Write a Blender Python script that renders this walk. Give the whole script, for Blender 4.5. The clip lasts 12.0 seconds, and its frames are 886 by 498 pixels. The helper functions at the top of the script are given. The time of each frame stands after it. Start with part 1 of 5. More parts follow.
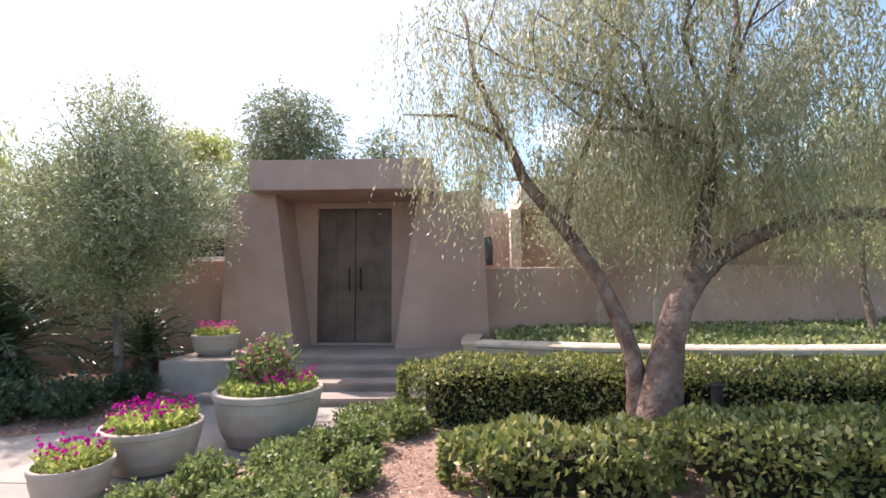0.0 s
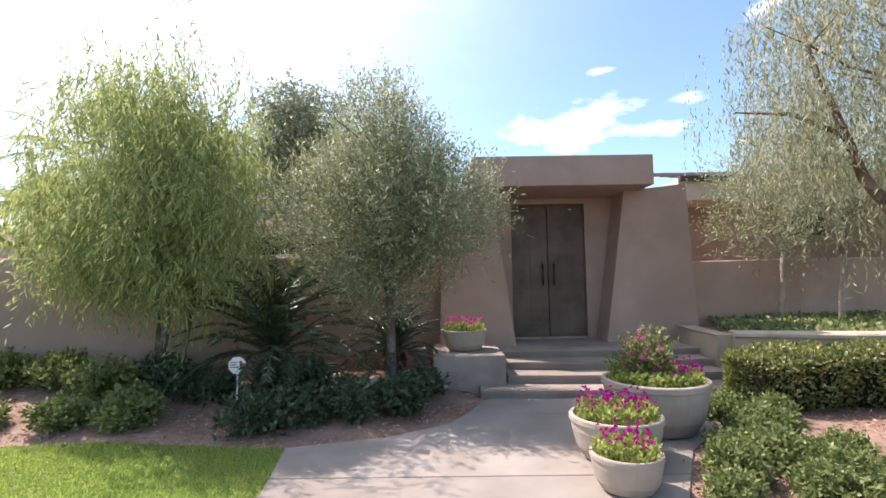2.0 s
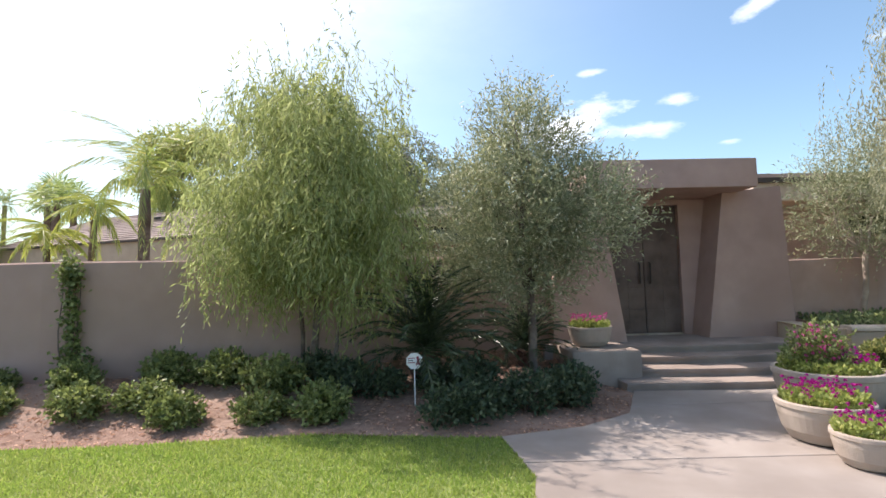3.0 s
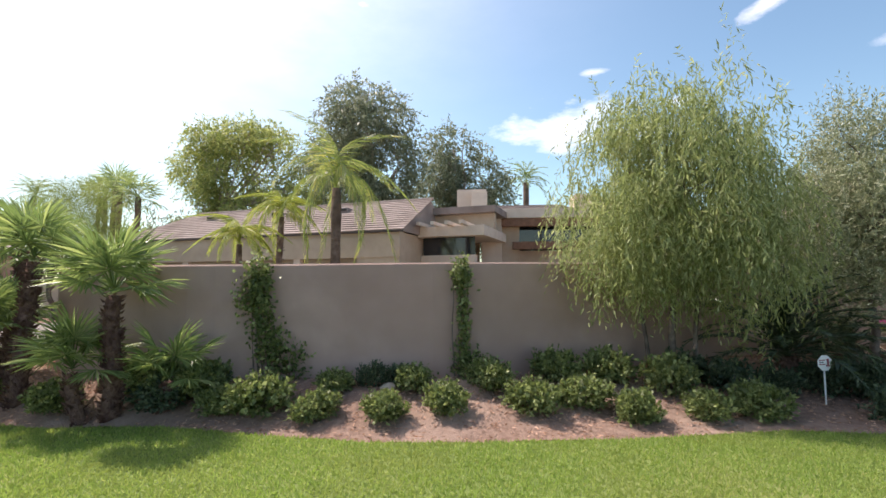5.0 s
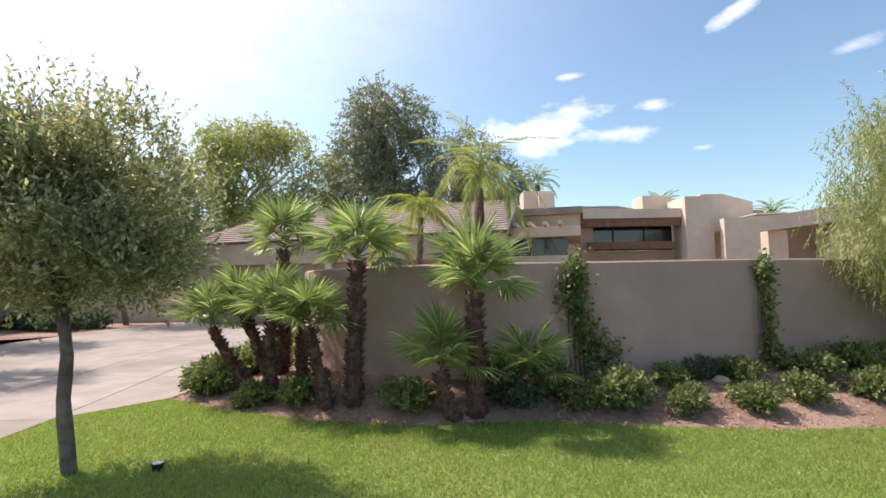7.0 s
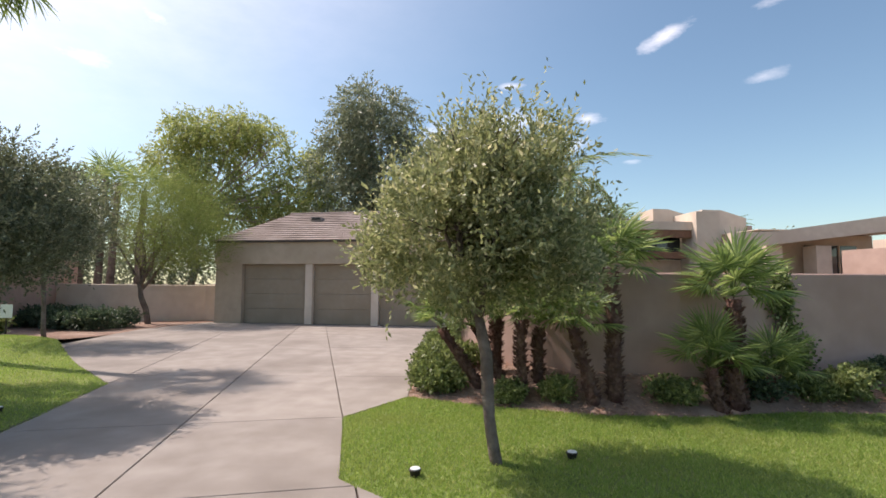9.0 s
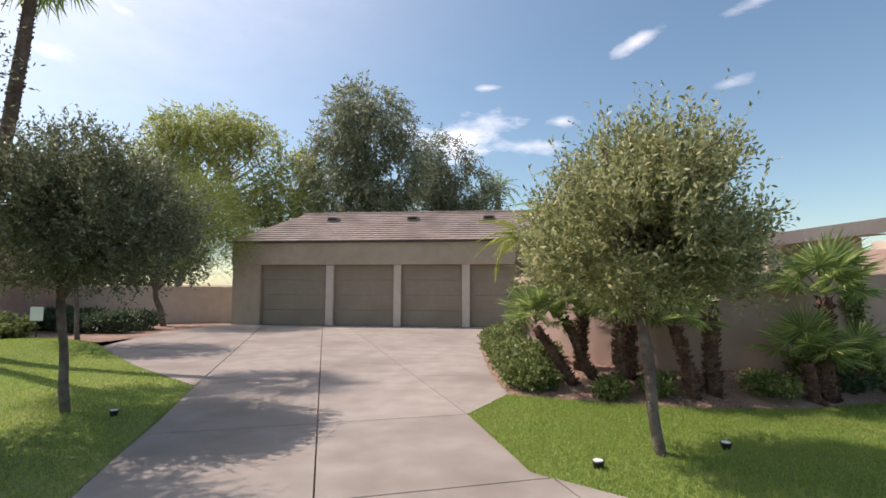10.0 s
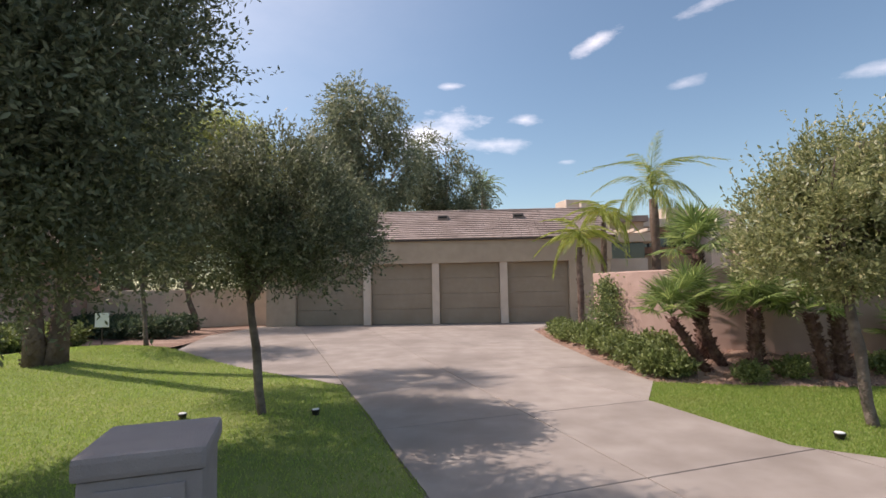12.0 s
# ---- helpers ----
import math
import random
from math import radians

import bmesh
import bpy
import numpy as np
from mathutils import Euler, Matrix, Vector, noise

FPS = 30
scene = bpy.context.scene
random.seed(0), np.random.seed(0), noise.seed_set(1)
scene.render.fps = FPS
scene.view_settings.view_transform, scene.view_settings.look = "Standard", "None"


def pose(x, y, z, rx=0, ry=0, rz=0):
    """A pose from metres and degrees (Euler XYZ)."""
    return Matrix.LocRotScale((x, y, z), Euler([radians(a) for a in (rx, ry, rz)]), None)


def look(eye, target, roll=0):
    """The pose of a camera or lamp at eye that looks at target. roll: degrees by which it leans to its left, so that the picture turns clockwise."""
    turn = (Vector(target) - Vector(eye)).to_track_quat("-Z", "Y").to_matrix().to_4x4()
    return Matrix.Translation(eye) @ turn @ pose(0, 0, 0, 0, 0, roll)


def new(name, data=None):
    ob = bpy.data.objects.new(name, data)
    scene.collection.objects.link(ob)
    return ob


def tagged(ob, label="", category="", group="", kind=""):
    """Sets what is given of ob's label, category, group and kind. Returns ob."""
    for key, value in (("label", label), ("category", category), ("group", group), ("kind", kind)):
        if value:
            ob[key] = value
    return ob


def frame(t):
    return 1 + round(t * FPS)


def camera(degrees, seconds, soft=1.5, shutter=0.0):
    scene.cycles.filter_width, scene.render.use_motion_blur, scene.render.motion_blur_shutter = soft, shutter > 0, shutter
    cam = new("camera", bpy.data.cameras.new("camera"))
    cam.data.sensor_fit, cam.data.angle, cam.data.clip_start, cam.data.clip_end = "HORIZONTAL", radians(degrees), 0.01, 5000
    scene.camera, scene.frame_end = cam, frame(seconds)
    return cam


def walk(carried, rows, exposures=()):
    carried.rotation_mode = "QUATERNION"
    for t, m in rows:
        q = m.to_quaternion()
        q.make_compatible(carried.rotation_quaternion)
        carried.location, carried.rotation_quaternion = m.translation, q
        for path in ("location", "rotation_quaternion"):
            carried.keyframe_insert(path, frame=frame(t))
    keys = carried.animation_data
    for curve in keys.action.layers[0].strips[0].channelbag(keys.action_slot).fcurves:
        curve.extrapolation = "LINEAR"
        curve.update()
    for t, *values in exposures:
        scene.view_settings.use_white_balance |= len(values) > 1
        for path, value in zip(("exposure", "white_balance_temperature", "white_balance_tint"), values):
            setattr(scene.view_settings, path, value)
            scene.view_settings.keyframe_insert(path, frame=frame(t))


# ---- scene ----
cam = camera(85.4, 12.0, soft=1.6)
PATH = [
    (0, look((2.894, 4.28, 1.276), (2.117, 6.116, 1.431), -0.3)),
    (0.5, look((2.031, 3.865, 1.312), (1.294, 5.719, 1.454), -0.0)),
    (1, look((1.245, 3.579, 1.319), (0.527, 5.441, 1.448), -0.1)),
    (1.5, look((0.439, 3.271, 1.291), (-0.253, 5.142, 1.428), -0.5)),
    (2, look((-0.333, 2.919, 1.298), (-1.008, 4.796, 1.435), -1.0)),
    (2.5, look((-1.11, 2.501, 1.308), (-1.772, 4.383, 1.45), -1.3)),
    (3, look((-1.939, 2.087, 1.305), (-2.583, 3.975, 1.448), -1.4)),
    (5, look((-6.064, 0.377, 1.440), (-6.708, 2.266, 1.571), -0.4)),
    (5.5, look((-7.064, 0.112, 1.440), (-7.702, 2.003, 1.575), -0.4)),
    (6, look((-8.062, -0.167, 1.414), (-8.683, 1.729, 1.550), -0.6)),
    (6.5, look((-8.974, -0.523, 1.406), (-9.571, 1.381, 1.544), -0.8)),
    (7, look((-9.856, -0.936, 1.415), (-10.414, 0.979, 1.556), -0.9)),
    (7.5, look((-10.777, -1.314, 1.424), (-11.275, 0.618, 1.568), -0.9)),
    (9.5, look((-14.334, -2.399, 1.473), (-14.595, -0.422, 1.624), 0.4)),
    (10, look((-15.107, -2.543, 1.451), (-15.323, -0.561, 1.603), 0.1)),
    (10.5, look((-15.821, -2.635, 1.427), (-15.998, -0.648, 1.572), -0.3)),
    (11, look((-16.474, -2.713, 1.415), (-16.617, -0.724, 1.563), -0.5)),
    (11.5, look((-17.073, -2.844, 1.417), (-17.189, -0.853, 1.569), -0.7)),
    (12, look((-17.648, -3.016, 1.457), (-17.723, -1.023, 1.601), -1.1)),
]
# seconds, stops, kelvin, tint: the clip's camera brightens towards the glare
walk(cam, PATH, [(0.0, 1.17, 6850, 24), (2.5, 0.85, 6850, 20), (5.5, 0.58, 7000, 19), (7.5, 0.51, 7000, 20), (9.5, 0.2, 7000, 20), (12.0, 0.12, 7100, 23)])
# azimuth (left of +y) and elevation in degrees, half width, half height, gain, tilt
CLOUDS = [
    (3.5, 17.5, 7.8, 2.8, 1.3, 0.0), (-3.0, 16.3, 7.0, 1.3, 1.0, -0.12), (-16.1, 25.8, 3.2, 0.9, 1.2, 0.35), (-7.8, 18.7, 2.2, 0.8, 1.1, 0.0),
    (0.9, 22.8, 1.8, 0.5, 1.0, 0.0), (28.4, 30.4, 2.0, 0.8, 1.1, 0.0), (40.9, 26.0, 3.0, 1.5, 1.1, 0.0), (46.9, 23.5, 2.6, 1.0, 1.0, 0.2), (-25.3, 20.3, 3.4, 0.8, 0.7, 0.1),
    (46.6, 21.1, 7.0, 3.5, 0.8, 0.0), (-43.5, 17.8, 6.0, 0.9, 0.7, 0.05), (-30.1, 27.4, 4.0, 0.9, 1.0, 0.15), (-42.9, 11.4, 3.0, 0.5, 0.7, 0.0), (-12.4, 13.7, 1.6, 0.4, 0.7, 0.0),
]

# ---- sky and sun ----
SUN_DIR = Vector((-1.68, 0.42, 2.25)).normalized()
world = bpy.data.worlds.new("sky")
scene.world = world
world.use_nodes = True
wn, wl = world.node_tree.nodes, world.node_tree.links
wn.clear()
w_out = wn.new("ShaderNodeOutputWorld")
w_bg = wn.new("ShaderNodeBackground")
w_sky = wn.new("ShaderNodeTexSky")
w_sky.sky_type = "NISHITA"
w_sky.sun_disc = False
w_sky.sun_elevation = math.asin(SUN_DIR.z)
w_sky.sun_rotation = math.atan2(SUN_DIR.x, SUN_DIR.y)
w_sky.air_density, w_sky.dust_density, w_sky.ozone_density = 1.1, 0.6, 2.6
w_bg.inputs["Strength"].default_value = 0.135
w_co = wn.new("ShaderNodeTexCoord")


def w_math(op, a, b=None, c=None, clamp=False):
    n = wn.new("ShaderNodeMath")
    n.operation, n.use_clamp = op, clamp
    for i, v in enumerate((a, b, c)):
        if v is None:
            continue
        if isinstance(v, (int, float)):
            n.inputs[i].default_value = v
        else:
            wl.new(v, n.inputs[i])
    return n.outputs[0]


def w_dot(vec):
    n = wn.new("ShaderNodeVectorMath")
    n.operation = "DOT_PRODUCT"
    wl.new(w_co.outputs["Generated"], n.inputs[0])
    n.inputs[1].default_value = vec
    return n.outputs["Value"]


w_noise = wn.new("ShaderNodeTexNoise")
w_noise.inputs["Scale"].default_value = 10.0
w_noise.inputs["Detail"].default_value = 9.0
w_noise.inputs["Roughness"].default_value = 0.62
w_map = wn.new("ShaderNodeMapping")
w_map.inputs["Scale"].default_value = (1, 1, 2.4)
wl.new(w_co.outputs["Generated"], w_map.inputs["Vector"])
wl.new(w_map.outputs[0], w_noise.inputs["Vector"])


def cloud_mask(az, el, wide, high, gain, tilt=0.0):
    """A soft, ragged cloud round an azimuth and elevation in degrees."""
    a, e = radians(az), radians(el)
    d = Vector((-math.sin(a) * math.cos(e), math.cos(a) * math.cos(e), math.sin(e)))
    r = Vector((math.cos(a), math.sin(a), 0))
    u = r.cross(d)
    r, u = r * math.cos(tilt) + u * math.sin(tilt), u * math.cos(tilt) - r * math.sin(tilt)
    x = w_math("DIVIDE", w_dot(r), math.sin(radians(wide)))
    y = w_math("DIVIDE", w_dot(u), math.sin(radians(high)))
    q = w_math("ADD", w_math("MULTIPLY", x, x), w_math("MULTIPLY", y, y))
    q = w_math("SUBTRACT", 1.0, w_math("SQRT", q))
    q = w_math("ADD", q, w_math("MULTIPLY", w_math("SUBTRACT", w_noise.outputs["Fac"], 0.53), 2.7))
    q = w_math("MULTIPLY", q, gain * 0.62, clamp=True)
    return w_math("MULTIPLY", q, w_math("GREATER_THAN", w_dot(d), 0.3))


clouds = None
for row in CLOUDS:
    m = cloud_mask(*row)
    clouds = m if clouds is None else w_math("MAXIMUM", clouds, m)
# thin high haze gathers round the sun
aur = w_math("POWER", w_math("MAXIMUM", w_dot(SUN_DIR), 0.0), 5.5)
haze_n = w_math("MULTIPLY_ADD", w_noise.outputs["Fac"], 0.7, 0.65)
aur = w_math("MULTIPLY", w_math("MULTIPLY", aur, haze_n), 1.1, clamp=True)
mixc = wn.new("ShaderNodeMix")
mixc.data_type = "RGBA"
wl.new(w_math("MAXIMUM", w_math("MULTIPLY", clouds, 0.75), w_math("MULTIPLY", aur, 0.9)), mixc.inputs["Factor"])
w_tone = wn.new("ShaderNodeMix")
w_tone.data_type, w_tone.blend_type = "RGBA", "MULTIPLY"
w_tone.inputs["Factor"].default_value = 1.0
w_tone.inputs[7].default_value = (0.93, 1.06, 1.0, 1)
wl.new(w_sky.outputs[0], w_tone.inputs[6])
wl.new(w_tone.outputs[2], mixc.inputs[6])
mixc.inputs[7].default_value = (11.5, 11.6, 12.2, 1)
wl.new(mixc.outputs[2], w_bg.inputs["Color"])
wl.new(w_bg.outputs[0], w_out.inputs["Surface"])

sun = new("sun", bpy.data.lights.new("sun", "SUN"))
sun.data.energy = 4.3
sun.data.angle = radians(0.55)
sun.data.color = (1.0, 0.955, 0.88)
sun.matrix_world = look(SUN_DIR * 50, (0, 0, 0))
tagged(sun, kind="structure")

# ---- materials ----


def nodes_of(name):
    m = bpy.data.materials.new(name)
    m.use_nodes = True
    nt = m.node_tree
    return m, nt, nt.nodes, nt.links, nt.nodes["Principled BSDF"]


def surface(name, c1, c2, scale=6.0, rough=0.85, bump=0.3, fine=90.0, spec=0.3, blotch=None, blotch_scale=0.7, metal=0.0, vary=0.0, dist=0.01):
    """Two-scale surface: grain between c1 and c2, broad blotches towards a third colour, and fine relief."""
    m, nt, n, l, b = nodes_of(name)
    tc = n.new("ShaderNodeTexCoord")
    a = n.new("ShaderNodeTexNoise")
    a.inputs["Scale"].default_value, a.inputs["Detail"].default_value = scale, 8
    l.new(tc.outputs["Object"], a.inputs["Vector"])
    r = n.new("ShaderNodeValToRGB")
    r.color_ramp.elements[0].position, r.color_ramp.elements[1].position = 0.3, 0.7
    r.color_ramp.elements[0].color, r.color_ramp.elements[1].color = (*c1, 1), (*c2, 1)
    l.new(a.outputs["Fac"], r.inputs[0])
    col = r.outputs[0]
    if blotch:
        k = n.new("ShaderNodeTexNoise")
        k.inputs["Scale"].default_value, k.inputs["Detail"].default_value = blotch_scale, 5
        l.new(tc.outputs["Object"], k.inputs["Vector"])
        kr = n.new("ShaderNodeMapRange")
        kr.inputs["From Min"].default_value, kr.inputs["From Max"].default_value = 0.45, 0.72
        l.new(k.outputs["Fac"], kr.inputs["Value"])
        mx = n.new("ShaderNodeMix")
        mx.data_type = "RGBA"
        l.new(kr.outputs[0], mx.inputs["Factor"])
        l.new(col, mx.inputs[6])
        mx.inputs[7].default_value = (*blotch, 1)
        col = mx.outputs[2]
    if vary:
        oi = n.new("ShaderNodeObjectInfo")
        hv = n.new("ShaderNodeHueSaturation")
        vr = n.new("ShaderNodeMapRange")
        vr.inputs["To Min"].default_value, vr.inputs["To Max"].default_value = 1 - vary, 1 + vary
        l.new(oi.outputs["Random"], vr.inputs["Value"])
        l.new(vr.outputs[0], hv.inputs["Value"])
        l.new(col, hv.inputs["Color"])
        col = hv.outputs[0]
    l.new(col, b.inputs["Base Color"])
    b.inputs["Roughness"].default_value = rough
    b.inputs["Metallic"].default_value = metal
    b.inputs["Specular IOR Level"].default_value = spec
    if bump:
        f = n.new("ShaderNodeTexNoise")
        f.inputs["Scale"].default_value, f.inputs["Detail"].default_value = fine, 6
        l.new(tc.outputs["Object"], f.inputs["Vector"])
        bp = n.new("ShaderNodeBump")
        bp.inputs["Strength"].default_value, bp.inputs["Distance"].default_value = bump, dist
        l.new(f.outputs["Fac"], bp.inputs["Height"])
        l.new(bp.outputs[0], b.inputs["Normal"])
    return m


LEAF_GAIN = 1.95


def leafy(name, c1, c2, c3=None, rough=0.45, through_light=0.35, spec=0.4, gain=LEAF_GAIN, patch=None):
    """Leaves: each blade takes its own tone, and some light comes through."""
    m, nt, n, l, b = nodes_of(name)
    c1, c2, c3 = ((c[0] * gain * 1.19, c[1] * gain, c[2] * gain * 1.22) if c else c for c in (c1, c2, c3))
    g = n.new("ShaderNodeNewGeometry")
    r = n.new("ShaderNodeValToRGB")
    r.color_ramp.elements[0].color, r.color_ramp.elements[1].color = (*c1, 1), (*c2, 1)
    r.color_ramp.elements[1].position = 0.8
    if c3:
        e = r.color_ramp.elements.new(1.0)
        e.color = (*c3, 1)
    l.new(g.outputs["Random Per Island"], r.inputs[0])
    col = r.outputs[0]
    if patch:
        tc, k, kr, pm = n.new("ShaderNodeTexCoord"), n.new("ShaderNodeTexNoise"), n.new("ShaderNodeMapRange"), n.new("ShaderNodeMix")
        k.inputs["Scale"].default_value, k.inputs["Detail"].default_value, k.inputs["Roughness"].default_value = 1.1, 6, 0.65
        l.new(tc.outputs["Object"], k.inputs["Vector"])
        kr.inputs["From Min"].default_value, kr.inputs["From Max"].default_value, kr.inputs["To Max"].default_value = 0.46, 0.74, 0.9
        l.new(k.outputs["Fac"], kr.inputs["Value"])
        pm.data_type = "RGBA"
        l.new(kr.outputs[0], pm.inputs["Factor"])
        l.new(col, pm.inputs[6])
        pm.inputs[7].default_value = (*patch, 1)
        col = pm.outputs[2]
    l.new(col, b.inputs["Base Color"])
    b.inputs["Roughness"].default_value = rough
    b.inputs["Specular IOR Level"].default_value = spec
    t = n.new("ShaderNodeBsdfTranslucent")
    hs = n.new("ShaderNodeHueSaturation")
    hs.inputs["Saturation"].default_value, hs.inputs["Value"].default_value = 1.1, 1.7
    l.new(col, hs.inputs["Color"])
    l.new(hs.outputs[0], t.inputs["Color"])
    mx = n.new("ShaderNodeMixShader")
    mx.inputs[0].default_value = through_light
    l.new(b.outputs[0], mx.inputs[1])
    l.new(t.outputs[0], mx.inputs[2])
    l.new(mx.outputs[0], n["Material Output"].inputs["Surface"])
    return m


M_STUCCO = surface("stucco", (0.43, 0.297, 0.25), (0.505, 0.357, 0.305), 3.0, 0.92, 0.5, 120, 0.15, (0.385, 0.26, 0.217), 0.6)
M_STUCCO_PALE = surface("pale_stucco", (0.62, 0.51, 0.42), (0.70, 0.59, 0.49), 3.0, 0.92, 0.5, 120, 0.15, (0.57, 0.46, 0.375), 0.5)
M_STUCCO_TAN = surface("tan_stucco", (0.46, 0.36, 0.27), (0.54, 0.43, 0.33), 3.0, 0.92, 0.5, 120, 0.15, (0.415, 0.325, 0.24), 0.5)
M_GARAGE_DOOR = surface("garage_door_paint", (0.31, 0.245, 0.18), (0.355, 0.285, 0.215), 5.0, 0.7, 0.2, 60, 0.3, (0.285, 0.225, 0.165), 1.2)
M_BRONZE = surface("bronze_door", (0.075, 0.05, 0.042), (0.14, 0.095, 0.08), 5.0, 0.5, 0.35, 25, 0.5, (0.17, 0.12, 0.10), 1.8, 0.35)
M_DARK_METAL = surface("dark_metal", (0.03, 0.027, 0.025), (0.05, 0.045, 0.04), 9, 0.45, 0.1, 60, 0.5, metal=0.6)
M_CONCRETE = surface("drive_concrete", (0.285, 0.245, 0.215), (0.37, 0.325, 0.29), 2.6, 0.9, 0.5, 160, 0.2, (0.24, 0.205, 0.18), 0.7, vary=0.06)
M_STEP = surface("step_concrete", (0.31, 0.25, 0.215), (0.40, 0.33, 0.28), 5, 0.9, 0.5, 110, 0.2, (0.26, 0.21, 0.18), 1.4, vary=0.05)
M_POT = surface("cast_stone", (0.38, 0.31, 0.26), (0.47, 0.40, 0.34), 6, 0.85, 0.4, 140, 0.25, (0.33, 0.27, 0.225), 2.0)
M_COPING = surface("sandstone_coping", (0.46, 0.38, 0.30), (0.58, 0.49, 0.40), 7, 0.9, 0.8, 40, 0.2, (0.36, 0.29, 0.22), 3.0)
M_SOIL = surface("mulch_soil", (0.23, 0.145, 0.11), (0.36, 0.245, 0.195), 14, 0.95, 1.0, 60, 0.1, (0.42, 0.30, 0.24), 1.1, dist=0.03)
M_CHIP = surface("mulch_chips", (0.16, 0.085, 0.055), (0.36, 0.235, 0.17), 3, 0.95, 0.3, 60, 0.1, vary=0.3)
M_TURF = surface("turf", (0.15, 0.205, 0.06), (0.20, 0.255, 0.08), 9, 0.95, 0.5, 220, 0.1, (0.25, 0.27, 0.10), 0.8, dist=0.02)
M_GRASS = leafy("grass_blades", (0.085, 0.145, 0.03), (0.118, 0.18, 0.042), (0.175, 0.21, 0.07), 0.65, 0.42, 0.15, patch=(0.27, 0.305, 0.10))
M_GROUND = surface("dry_ground", (0.22, 0.17, 0.12), (0.30, 0.235, 0.17), 3, 0.95, 0.6, 40, 0.1, (0.12, 0.13, 0.06), 0.08)
M_ASPHALT = surface("asphalt", (0.05, 0.05, 0.052), (0.075, 0.074, 0.073), 30, 0.9, 0.6, 200, 0.3, (0.09, 0.088, 0.085), 0.5)
M_ROOF = surface("flat_roof_tile", (0.28, 0.22, 0.195), (0.37, 0.30, 0.27), 4, 0.9, 0.4, 60, 0.2, (0.21, 0.165, 0.145), 1.0, vary=0.14)
M_FASCIA = surface("brown_gutter", (0.06, 0.045, 0.038), (0.085, 0.065, 0.055), 6, 0.6, 0.1, 60, 0.4)
M_WOOD = surface("stained_beam", (0.17, 0.085, 0.05), (0.25, 0.13, 0.08), 8, 0.65, 0.3, 50, 0.3)
M_BARK = surface("grey_bark", (0.13, 0.10, 0.085), (0.28, 0.225, 0.19), 12, 0.95, 1.0, 38, 0.1, (0.10, 0.075, 0.06), 3, dist=0.02)
M_BARK_RED = surface("peeling_bark", (0.14, 0.085, 0.065), (0.36, 0.26, 0.21), 10, 0.95, 1.0, 30, 0.1, (0.11, 0.07, 0.055), 4, dist=0.03)
M_BARK_PALE = surface("pale_bark", (0.34, 0.27, 0.22), (0.48, 0.40, 0.34), 12, 0.9, 0.8, 38, 0.1, (0.22, 0.17, 0.14), 3, dist=0.01)
M_PALM_TRUNK = surface("palm_fibre", (0.115, 0.062, 0.05), (0.27, 0.165, 0.13), 22, 0.95, 1.0, 50, 0.1, (0.10, 0.05, 0.045), 4, dist=0.03)
M_PALM_TALL = surface("tall_palm_bark", (0.13, 0.09, 0.07), (0.23, 0.17, 0.14), 12, 0.95, 1.0, 20, 0.1, (0.10, 0.07, 0.055), 3, dist=0.03)
M_GLASS_DARK = surface("dark_window_glass", (0.02, 0.022, 0.026), (0.025, 0.028, 0.033), 2, 0.06, 0.0, 10, 0.8)
M_MAIL = surface("mail_pillar_paint", (0.29, 0.25, 0.235), (0.35, 0.305, 0.285), 5, 0.75, 0.4, 130, 0.3, (0.25, 0.215, 0.20), 2)
M_WHITE = surface("white_enamel", (0.72, 0.72, 0.72), (0.8, 0.8, 0.8), 5, 0.4, 0.0, 20, 0.4)
M_RED = surface("maroon_ink", (0.25, 0.02, 0.05), (0.3, 0.03, 0.06), 5, 0.5, 0.0, 20, 0.4)
# near-black filler colour that paints the shade inside the hedges
M_CORE = surface("dark_hedge_core", (0.012, 0.014, 0.008), (0.035, 0.03, 0.02), 20, 0.95, 0.6, 60, 0.1)
L_WILLOW = leafy("willow_leaves", (0.08, 0.11, 0.035), (0.135, 0.18, 0.065), (0.20, 0.245, 0.105), 0.55, 0.42, 0.25)
L_OLIVE = leafy("olive_leaves", (0.065, 0.09, 0.04), (0.13, 0.165, 0.08), (0.26, 0.30, 0.18), 0.5, 0.3)
L_PEPPER = leafy("pepper_leaves", (0.08, 0.10, 0.05), (0.135, 0.16, 0.08), (0.2, 0.225, 0.13), 0.5, 0.4)
L_OAK = leafy("glossy_leaves", (0.055, 0.075, 0.028), (0.125, 0.155, 0.062), (0.23, 0.25, 0.125), 0.42, 0.4, 0.45, gain=2.1)
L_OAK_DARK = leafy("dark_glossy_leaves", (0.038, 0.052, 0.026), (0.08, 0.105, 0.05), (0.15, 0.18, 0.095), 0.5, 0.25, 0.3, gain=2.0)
L_PALO = leafy("feathery_leaves", (0.07, 0.105, 0.028), (0.115, 0.165, 0.042), (0.16, 0.21, 0.06), 0.6, 0.35, 0.2, gain=1.5)
L_EUCA = leafy("eucalyptus_leaves", (0.05, 0.075, 0.04), (0.095, 0.125, 0.065), (0.15, 0.18, 0.10), 0.5, 0.3)
L_EUCA_Y = leafy("yellow_eucalyptus_leaves", (0.08, 0.12, 0.035), (0.16, 0.20, 0.06), (0.22, 0.26, 0.09), 0.5, 0.35)
L_SHRUB = leafy("shrub_leaves", (0.032, 0.05, 0.015), (0.075, 0.107, 0.032), (0.14, 0.185, 0.065), 0.5, 0.3, 0.3, gain=2.2)
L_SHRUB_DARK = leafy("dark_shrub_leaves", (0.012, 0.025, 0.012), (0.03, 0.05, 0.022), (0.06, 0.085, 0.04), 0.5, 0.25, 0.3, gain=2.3)
